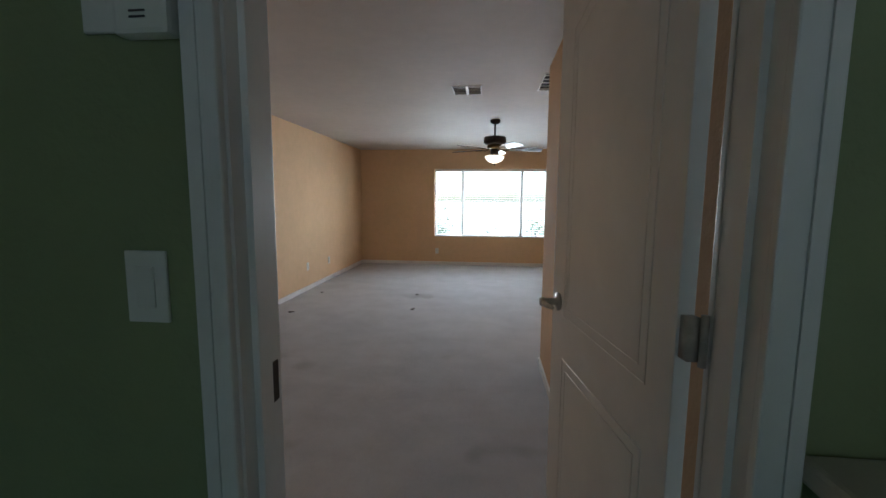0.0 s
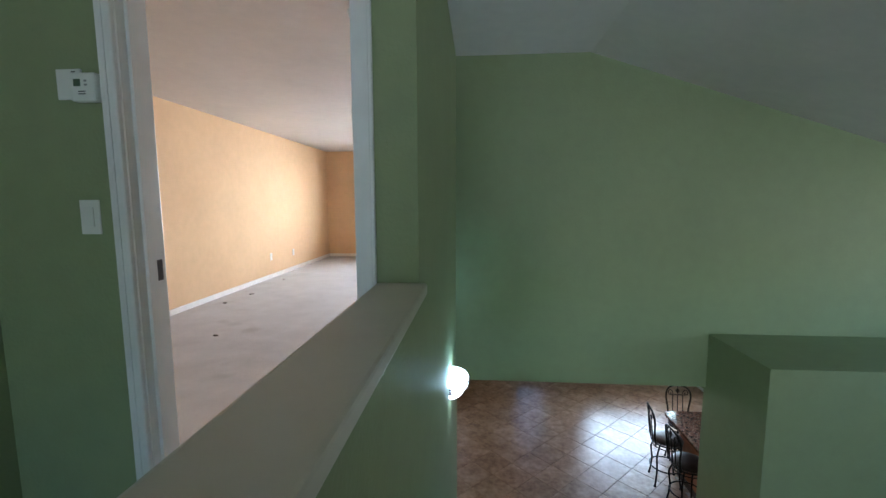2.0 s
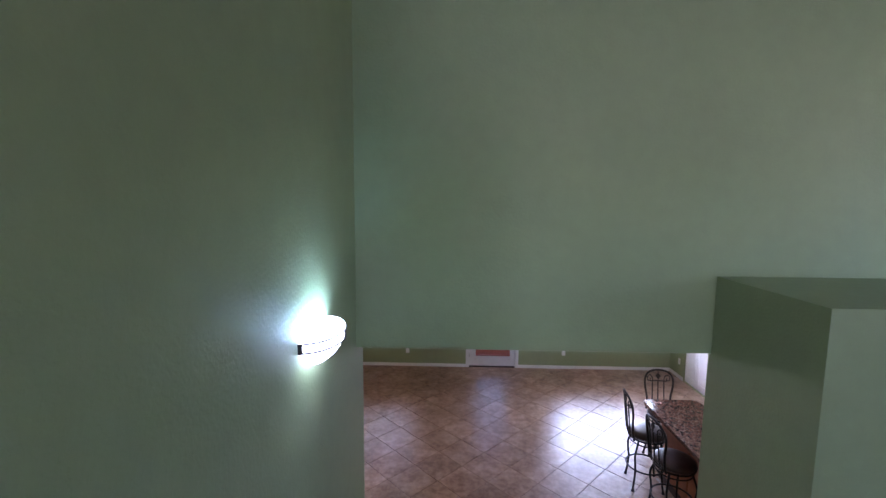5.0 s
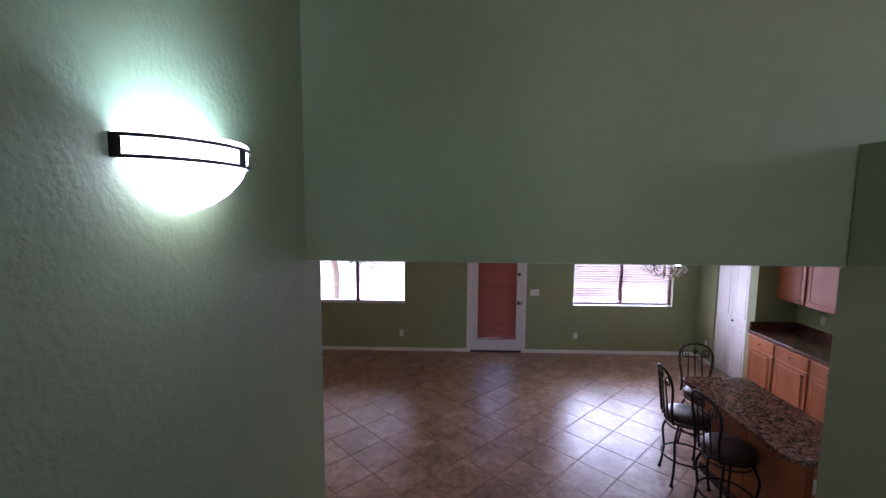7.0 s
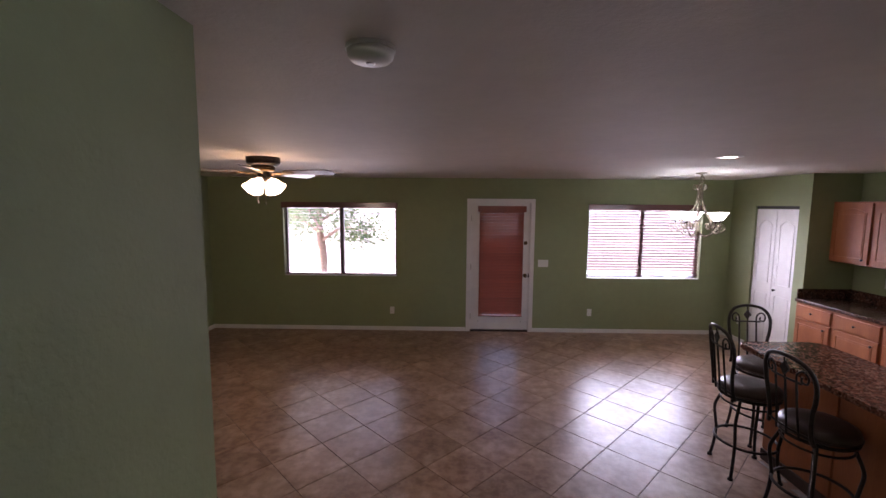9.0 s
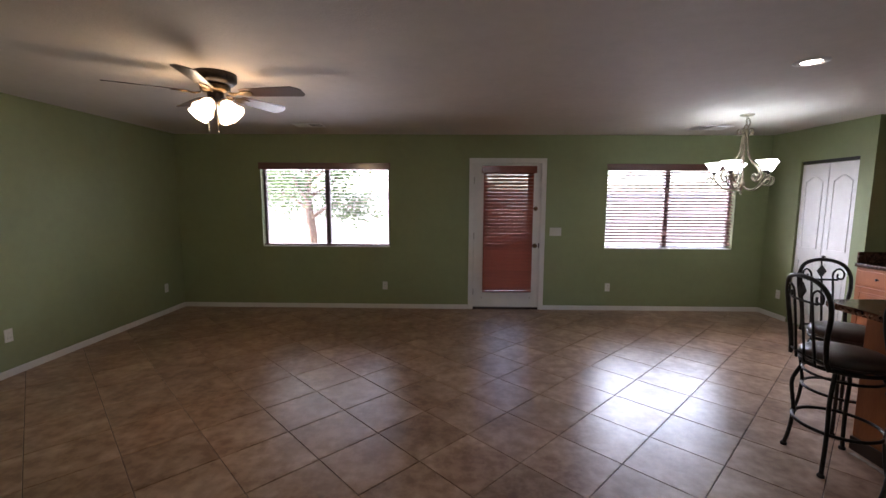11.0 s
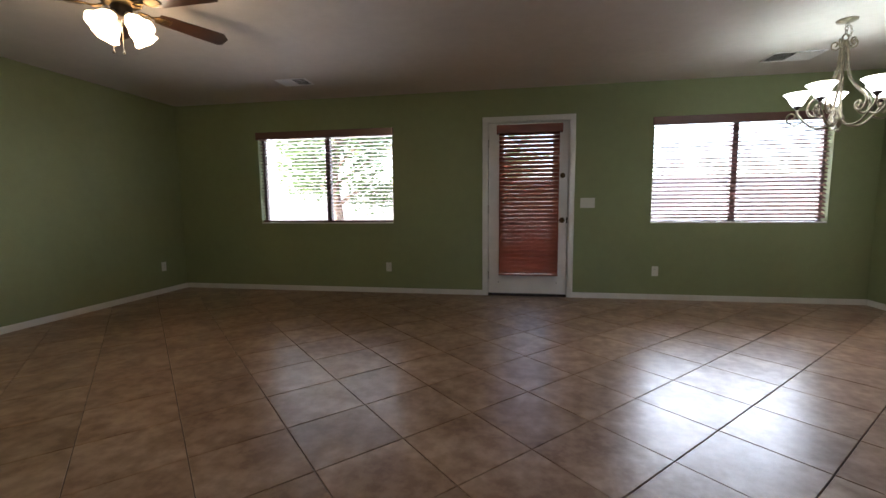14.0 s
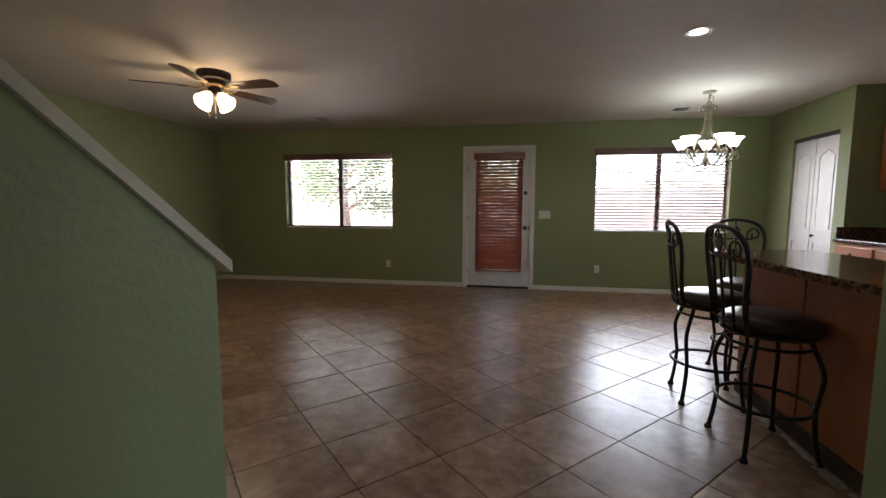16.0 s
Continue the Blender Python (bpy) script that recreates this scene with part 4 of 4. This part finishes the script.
part("bowl", bowl, SCONCE_GLASS, sc, "lit white glass half bowl", True)
bd = bmesh.new()
half_ring(bd, 0.180, 0.187, 0.012, 0.019)
half_ring(bd, 0.177, 0.186, -0.025, -0.018)
part("band", bd, BRONZE, sc, "dark bronze band")
for ang in (-86, 6, 86):
    a = radians(ang)
    p = bmesh.new()
    add_lathe(p, [(0.182, -0.024), (0.1895, -0.024), (0.1895, 0.018), (0.182, 0.018), (0.182, -0.024)], 3, squash, radians(7), a - radians(3.5))
    part("band_post", p, BRONZE, sc)
bulb = new("sconce_bulb", bpy.data.lights.new("sconce_bulb", "POINT"))
bulb.data.energy, bulb.data.shadow_soft_size, bulb.data.color = 0.19, 0.02, (0.45, 0.78, 1.0)
bulb.location = (0.600, 2.667, 2.725)

# ---- kitchen ----


def raised_door(parent, w, h, arched, knob_at):
    """A raised-panel cabinet door in the plane x = 0, facing -x, with y 0..w and z 0..h."""
    d = part("door", box(-0.02, 0.0, 0.004, w - 0.004, 0.004, h - 0.004, 0.003), CAB, parent)
    m = bmesh.new()
    arch_panel(m, 0.06, w - 0.06, 0.06, h - (0.11 if arched else 0.06), 0.045 if arched else 0.0, lambda u, v: (-0.020, u, v), 0.012)
    add_box(m, -0.0245, -0.0195, 0.078, w - 0.078, 0.078, h - (0.13 if arched else 0.078), 0.003)
    part("panel", m, CAB, d)
    part("knob", lathe([(0.005, 0.0), (0.005, 0.012), (0.013, 0.018), (0.012, 0.026), (0.0, 0.029)], 12), BRONZE, d, "dark metal knob", True, Matrix.Translation((-0.02, *knob_at)) @ Matrix.Rotation(radians(-90), 4, "Y"))
    return d


YK = [7.83, 7.32, 6.765, 6.205, 5.645, 5.085, 4.525]
for a, b in zip(YK, YK[1:]):
    w = a - b
    u = base("base_cabinet", pose(5.43, b, 0.0), "honey wood base cabinet with drawer and door", "cabinet", "base cabinets along the wall")
    body = box(0.0, 0.645, 0.001, w - 0.001, 0.10, 0.875)
    add_box(body, 0.06, 0.645, 0.001, w - 0.001, 0.0, 0.10)
    part("body", body, CAB, u)
    dr = part("drawer_front", box(-0.02, -0.0005, 0.018, w - 0.018, 0.70, 0.845, 0.006), CAB, u)
    part("knob", lathe([(0.005, 0.0), (0.005, 0.012), (0.013, 0.018), (0.012, 0.026), (0.0, 0.029)], 12), BRONZE, dr, "dark metal knob", True, Matrix.Translation((-0.02, w / 2, 0.775)) @ Matrix.Rotation(radians(-90), 4, "Y"))
    d = raised_door(u, w - 0.036, 0.555, False, (0.06, 0.50))
    d.matrix_basis = pose(-0.0005, 0.018, 0.125)
    up = base("wall_cabinet", pose(5.765, b, 1.38), "honey wood wall cabinet with an arched panel", "cabinet", "wall cabinets over the counter")
    part("body", box(0.0, 0.314, 0.001, w - 0.001, 0.0, 0.72), CAB, up)
    d = raised_door(up, w - 0.03, 0.69, True, (0.05, 0.05))
    d.matrix_basis = pose(-0.0005, 0.015, 0.015)
wt = base("kitchen_worktop", pose(0, 0, 0), "polished dark granite worktop with a low backsplash", "worktop")
part("slab", box(5.40, 6.078, 4.505, 7.833, 0.876, 0.914, 0.008), DGRANITE, wt)
bs = box(6.058, 6.0785, 4.505, 7.812, 0.9145, 1.03, 0.003)
add_box(bs, 5.42, 6.0785, 7.813, 7.8335, 0.9145, 1.03, 0.003)
part("backsplash", bs, DGRANITE, wt)

isl = base("kitchen_island", pose(0, 0, 0), "honey wood kitchen island below a granite top", "kitchen island")
part("body", box(3.68, 4.09, 4.66, 5.90, 0.0, 0.904), CAB, isl)
for a, b in ((4.668, 5.27), (5.29, 5.892)):
    part("side_panel", box(3.668, 3.6795, a, b, 0.10, 0.898, 0.004), CAB, isl)
part("end_panel", box(3.70, 4.07, 4.648, 4.6595, 0.10, 0.898, 0.004), CAB, isl)
part("plinth", box(3.662, 3.6795, 4.655, 5.90, 0.0, 0.085, 0.004), plain("dark_plinth", (0.06, 0.035, 0.025), 0.5), isl, "dark worn plinth strip")
outlet(3.74, 4.647, 0.685, 0, "white wall outlet on the island's end")


def torn_strip(y0, y1, x, w, mat):
    """A thin ragged strip lying on the floor along y."""
    n = max(4, int((y1 - y0) / 0.03))
    left = [(x - w * random.uniform(0.25, 1.0), y0 + (y1 - y0) * k / n) for k in range(n + 1)]
    right = [(x + w * random.uniform(0.1, 0.35), y0 + (y1 - y0) * k / n) for k in range(n, -1, -1)]
    s = prism(left + right, 0.0008, random.uniform(0.003, 0.006))
    return tagged(link_mesh("torn_strip", s, mat), "pale torn strip of flooring beside the island's base", "floor strip", "torn floor strips")


SCRAP = plain("pale_backing", (0.46, 0.42, 0.37), 0.8, vary=0.3, scale=30, bump=0.3)
for y0, y1, w in ((4.58, 4.83, 0.035), (4.86, 5.02, 0.06), (5.05, 5.31, 0.03), (5.36, 5.50, 0.05), (5.58, 5.84, 0.03)):
    torn_strip(y0, y1, 3.635, w, SCRAP)


def rounded(x0, x1, y0, y1, r, n=6):
    pts = []
    for cx, cy, s in ((x1 - r, y1 - r, 0), (x0 + r, y1 - r, 90), (x0 + r, y0 + r, 180), (x1 - r, y0 + r, 270)):
        for k in range(n + 1):
            a = radians(s + 90 * k / n)
            pts.append((cx + r * math.cos(a), cy + r * math.sin(a)))
    return pts


top = prism(rounded(3.455, 4.12, 4.555, 5.985, 0.07), 0.905, 0.943)
bmesh.ops.bevel(top, geom=[e for e in top.edges if abs(e.verts[0].co.z - e.verts[1].co.z) < 1e-6], offset=0.012, segments=3, affect="EDGES", profile=0.5)
iw = base("island_worktop", pose(0, 0, 0), "polished speckled brown granite island worktop", "worktop")
part("slab", top, GRANITE, iw)
# thin dark sheet below the slab, reaching past the body
part("dark_sheet", prism(rounded(3.56, 4.10, 4.64, 5.92, 0.03), 0.9045, 0.9048), DARK, iw)

# ---- bar stools ----


def bar_stool():
    """A swivel stool that faces +x, its backrest on the -x side."""
    s = base("bar_stool", pose(0, 0, 0), "black iron bar stool with scrolled back and brown leather seat", "bar stool", "bar stools at the island")
    seat = lathe([(0.0, 0.0), (0.19, 0.0), (0.205, 0.012), (0.208, 0.03), (0.198, 0.055), (0.165, 0.07), (0.09, 0.076), (0.0, 0.077)], 32, Matrix.Translation((0, 0, 0.625)))
    sp = part("seat", seat, LEATHER, s, "round padded brown leather seat", True)
    part("piping", tube(circle(0, 0, 0.640, 0.208, 36), 0.005, 6, True), LEATHER, sp, smooth=True)
    part("seat_ring", tube(circle(0, 0, 0.612, 0.195, 36), 0.011, 8, True), IRON, s, smooth=True)
    part("swivel_plate", lathe([(0.0, 0.58), (0.10, 0.58), (0.11, 0.595), (0.11, 0.606), (0.0, 0.606)], 24), IRON, s)
    part("under_ring", tube(circle(0, 0, 0.555, 0.18, 36), 0.008, 8, True), IRON, s, smooth=True)
    part("foot_ring", tube(circle(0, 0, 0.245, 0.205, 36), 0.010, 8, True), IRON, s, smooth=True)
    for k in range(4):
        a = Matrix.Rotation(radians(45 + 90 * k), 4, "Z")
        path = smooth_path([(0.165, 0, 0.60), (0.185, 0, 0.55), (0.225, 0, 0.44), (0.215, 0, 0.33), (0.205, 0, 0.25), (0.215, 0, 0.12), (0.235, 0, 0.012)])
        leg = part("leg", tube(path, 0.0115, 8), IRON, s, smooth=True, at=a)
        part("foot", lathe([(0.0, 0.0), (0.019, 0.0), (0.019, 0.012), (0.012, 0.022), (0.0, 0.022)], 12, Matrix.Translation((0.236, 0, 0))), IRON, leg, smooth=True)

    def back(u, z):
        """A point of the curved, leaning back: u to the side, z up."""
        z = min(z, 0.62) + 0.94 * max(0.0, z - 0.62)
        return (-0.205 + 0.9 * u * u - 0.12 * max(0.0, z - 0.62), u, z)

    hoop = [back(-0.165, 0.618), back(-0.15, 0.68), back(-0.155, 0.80), back(-0.18, 0.95), back(-0.175, 1.06), back(-0.12, 1.135), back(0.0, 1.16), back(0.12, 1.135), back(0.175, 1.06), back(0.18, 0.95), back(0.155, 0.80), back(0.15, 0.68), back(0.165, 0.618)]
    part("back_frame", tube(smooth_path(hoop), 0.013, 8), IRON, s, smooth=True)
    for z in (0.66, 1.005):
        part("back_rail", tube([back(u * 0.0165, z) for u in range(-9, 10)] if z < 0.7 else [back(u * 0.012, z) for u in range(-9, 10)], 0.0075, 6), IRON, s, smooth=True)
    for u in (-0.075, 0.0, 0.075):
        part("spindle", tube([back(u * 1.1, 0.615), back(u, 0.8), back(u, 1.005)], 0.0075, 6), IRON, s, smooth=True)
    for q in (-1, 1):
        pts = [back(q * 0.075, 1.005), back(q * 0.08, 1.06), back(q * 0.115, 1.09), back(q * 0.145, 1.06), back(q * 0.135, 1.015), back(q * 0.105, 1.02), back(q * 0.108, 1.05)]
        part("scroll", tube(smooth_path(pts), 0.0065, 6), IRON, s, smooth=True)
    x, _, z = back(0, 1.07)
    dm = prism([(0.0, -0.045), (0.032, 0.0), (0.0, 0.045), (-0.032, 0.0)], -0.006, 0.006, "x")
    part("diamond", dm, IRON, s, "iron diamond ornament", at=Matrix.Translation((x, 0, z)))
    part("diamond_stem", tube([back(0, 1.0), back(0, 1.15)], 0.005, 6), IRON, s)
    return s


stool = bar_stool()
stool.matrix_basis = pose(3.422, 5.745, 0, 0, 0, -8)
copy_thing(stool, pose(3.455, 5.18, 0, 0, 0, 4))
copy_thing(stool, pose(3.86, 6.21, 0, 0, 0, -92))

# frame of the added side opening, which is never in view
added_side_win = base("window_6", pose(0, 0, 0), "unseen high hall window added for side light", "window", kind="structure")
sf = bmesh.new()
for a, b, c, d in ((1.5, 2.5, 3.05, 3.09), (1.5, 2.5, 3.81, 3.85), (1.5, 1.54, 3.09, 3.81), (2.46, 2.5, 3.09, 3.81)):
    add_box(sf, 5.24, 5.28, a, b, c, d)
part("window_frame", sf, VINYL, added_side_win)

# frame for the added kitchen opening, out of view past the cabinets
added_kit_win = base("window_7", pose(0, 0, 0), "unseen kitchen window added in the side wall for light", "window", kind="structure")
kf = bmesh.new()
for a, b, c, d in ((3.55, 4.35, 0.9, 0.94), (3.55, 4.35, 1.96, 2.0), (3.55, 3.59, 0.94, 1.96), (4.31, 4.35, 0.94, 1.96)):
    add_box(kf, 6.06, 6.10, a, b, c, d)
part("window_frame", kf, VINYL, added_kit_win)

# scraps of carpet pile left on the bedroom floor
SCRAP_PILE = plain("dark_carpet_scrap", (0.16, 0.14, 0.13), 0.95, vary=0.3, scale=60)
for x, y, w in ((-2.38, 5.25, 0.045), (-1.04, 6.38, 0.04), (-0.96, 5.57, 0.05), (-2.43, 6.34, 0.035), (-2.44, 4.74, 0.03), (-1.76, 3.50, 0.035)):
    turn = random.uniform(0, 6.28)
    rim = [(w * (0.5 + random.uniform(-0.3, 0.5)) * math.cos(turn + k * 0.785), 0.45 * w * (0.6 + random.uniform(-0.3, 0.4)) * math.sin(turn + k * 0.785)) for k in range(8)]
    bit = link_mesh("carpet_scrap", prism(rim, 0.0, 0.012), SCRAP_PILE)
    bit.matrix_basis = pose(x, y, UP, 0, 0, random.uniform(0, 90))
    tagged(bit, "small dark tuft of torn pile on the carpet", "scrap", "carpet scraps")

# ---- outdoors ----
DIRT = plain("sunlit_gravel", (0.30, 0.28, 0.27), 0.9, vary=0.2, scale=3, bump=0.4)
BLOCK = plain("block_wall", (0.36, 0.345, 0.35), 0.9, vary=0.12, scale=2, bump=0.3)
BARK = plain("bark", (0.16, 0.10, 0.075), 0.9, vary=0.4, scale=18, bump=0.6, bump_scale=40)


def leaf_mat():
    n = Nodes("leaf_green")
    geo = n.tree.nodes.new("ShaderNodeNewGeometry")
    col = n.ramp(geo.outputs["Random Per Island"], [(0.0, (0.05, 0.085, 0.03)), (0.5, (0.085, 0.13, 0.05)), (1.0, (0.12, 0.16, 0.08))])
    mat = n.done(col, 0.5)
    thin = n.node("ShaderNodeBsdfTranslucent")
    n.link(col, thin.inputs["Color"])
    both = n.node("ShaderNodeMixShader", Fac=0.45)
    n.link(n.bsdf.outputs[0], both.inputs[1])
    n.link(thin.outputs[0], both.inputs[2])
    n.link(both.outputs[0], n.tree.nodes["Material Output"].inputs[0])
    return mat


LEAF = leaf_mat()
gb = bmesh.new()
for a, b, c, d in ((-900, 900, 9.45, 900), (-900, 900, -900, -3.12), (-900, -2.85, -3.12, 9.45), (6.15, 900, -3.12, 9.45)):
    gb.faces.new([gb.verts.new(p) for p in ((a, c, -0.16), (b, c, -0.16), (b, d, -0.16), (a, d, -0.16))])
structure("ground", gb, DIRT, "pale sunlit gravel yard outside", "ground")
fence = base("garden_wall", pose(0, 0, 0), "tan concrete block garden wall across the yard", "wall")
bk = bmesh.new()
add_box(bk, -14, 16, 17.0, 17.2, -0.16, 1.75)
part("wall", bk, BLOCK, fence)
part("coping", box(-14, 16, 16.97, 17.23, 1.751, 1.83), BLOCK, fence)


def tree(x, y, h, spread, n, label):
    t = base("tree", pose(x, y, -0.16), label, "tree")
    bm = bmesh.new()
    add_tube(bm, smooth_path([(0, 0, 0), (0.05, 0.02, h * 0.2), (-0.04, 0.03, h * 0.45), (0.06, 0, h * 0.75)]), [0.14 - 0.005 * k for k in range(19)], 9)
    tips = []
    for k in range(11):
        a = k * 2.4
        z0 = h * (0.30 + 0.04 * k)
        q = Vector((math.cos(a) * spread * random.uniform(0.6, 1), math.sin(a) * spread * random.uniform(0.6, 1), z0 + random.uniform(0.1, 0.9)))
        path = smooth_path([(0.02, 0, z0), (q.x * 0.5, q.y * 0.5, z0 + 0.35), q], 4)
        add_tube(bm, path, [0.05 - 0.0045 * i for i in range(len(path))], 6)
        tips += path[4:]
    part("trunk", bm, BARK, t, "brown bark trunk and limbs", True)
    verts, faces = [], []
    for k in range(n):
        c = random.choice(tips) + Vector((random.gauss(0, 0.24), random.gauss(0, 0.24), random.gauss(0, 0.20)))
        u = Vector((random.gauss(0, 1), random.gauss(0, 1), random.gauss(0, 0.6))).normalized()
        v = u.orthogonal().normalized()
        L, W = random.uniform(0.05, 0.10), random.uniform(0.018, 0.035)
        i = len(verts)
        verts += [c - u * L, c + v * W, c + u * L, c - v * W]
        faces.append((i, i + 1, i + 2, i + 3))
    me = bpy.data.meshes.new("crown")
    me.from_pydata(verts, [], faces)
    me.materials.append(LEAF)
    o = new("crown", me)
    o.parent = t
    tagged(o, kind="stuff")
    return t


tree(-2.1, 13.0, 4.2, 1.6, 5600, "leafy green tree in the yard outside the window")
tree(1.2, 15.2, 3.8, 1.3, 2600, "leafy green tree near the garden wall")

# ---- floor tiles ----
PITCH, GAP = 0.4257, 0.0042
OX, OY = 0.347, 6.295
c45 = math.cos(math.pi / 4)


def clip_poly(poly, x0, x1, y0, y1):
    for axis, lim, sign in ((0, x0, 1), (0, x1, -1), (1, y0, 1), (1, y1, -1)):
        out = []
        for i, p in enumerate(poly):
            q = poly[(i + 1) % len(poly)]
            a, b = sign * (p[axis] - lim), sign * (q[axis] - lim)
            if a >= 0:
                out.append(p)
            if a * b < 0:
                f = a / (a - b)
                out.append((p[0] + (q[0] - p[0]) * f, p[1] + (q[1] - p[1]) * f))
        poly = out
        if len(poly) < 3:
            return []
    return poly


floor = bpy.data.objects["floor"]
half = PITCH / 2 - GAP / 2
whole = None


def tile_mesh(poly, cx, cy):
    bm = bmesh.new()
    n = len(poly)
    mx, my = sum(p[0] for p in poly) / n, sum(p[1] for p in poly) / n

    def inset(p, d):
        v = Vector((mx - p[0], my - p[1]))
        v = v.normalized() * d if v.length > d else v
        return p[0] + v.x - cx, p[1] + v.y - cy

    rings = [[bm.verts.new((p[0] - cx, p[1] - cy, -0.006)) for p in poly], [bm.verts.new((p[0] - cx, p[1] - cy, -0.002)) for p in poly], [bm.verts.new((*inset(p, 0.003), 0.0)) for p in poly]]
    for a, b in zip(rings, rings[1:]):
        for k in range(n):
            bm.faces.new((a[k], a[(k + 1) % n], b[(k + 1) % n], b[k]))
    bm.faces.new(rings[2])
    me = bpy.data.meshes.new("tile")
    bm.to_mesh(me)
    bm.free()
    me.materials.append(TILE)
    return me


AREAS = [(-2.71, 5.49, 3.64, 9.272), (5.49, 6.08, 3.443, 7.835), (1.58, 2.645, 0.3, 3.443), (0.519, 5.49, 3.443, 3.64)]
for i in range(-24, 25):
    for j in range(-24, 25):
        cx = OX + (i + 0.5 + j + 0.5) * PITCH * c45
        cy = OY + (i + 0.5 - j - 0.5) * PITCH * c45
        square = [(cx + (a + b) * half * c45, cy + (a - b) * half * c45) for a, b in ((1, 1), (1, -1), (-1, -1), (-1, 1))]
        for area in AREAS:
            poly = clip_poly(square, *area)
            if len(poly) < 3:
                continue
            size = abs(sum(p[0] * q[1] - q[0] * p[1] for p, q in zip(poly, poly[1:] + poly[:1]))) / 2
            if size < 0.0008:
                continue
            full = size > 0.98 * (2 * half) ** 2
            if full:
                if whole is None:
                    whole = tile_mesh(square, cx, cy)
                me = whole
            else:
                me = tile_mesh(poly, cx, cy)
            o = new("tile", me)
            o.parent = floor
            o.location = (cx, cy, random.uniform(-0.0004, 0.0004))
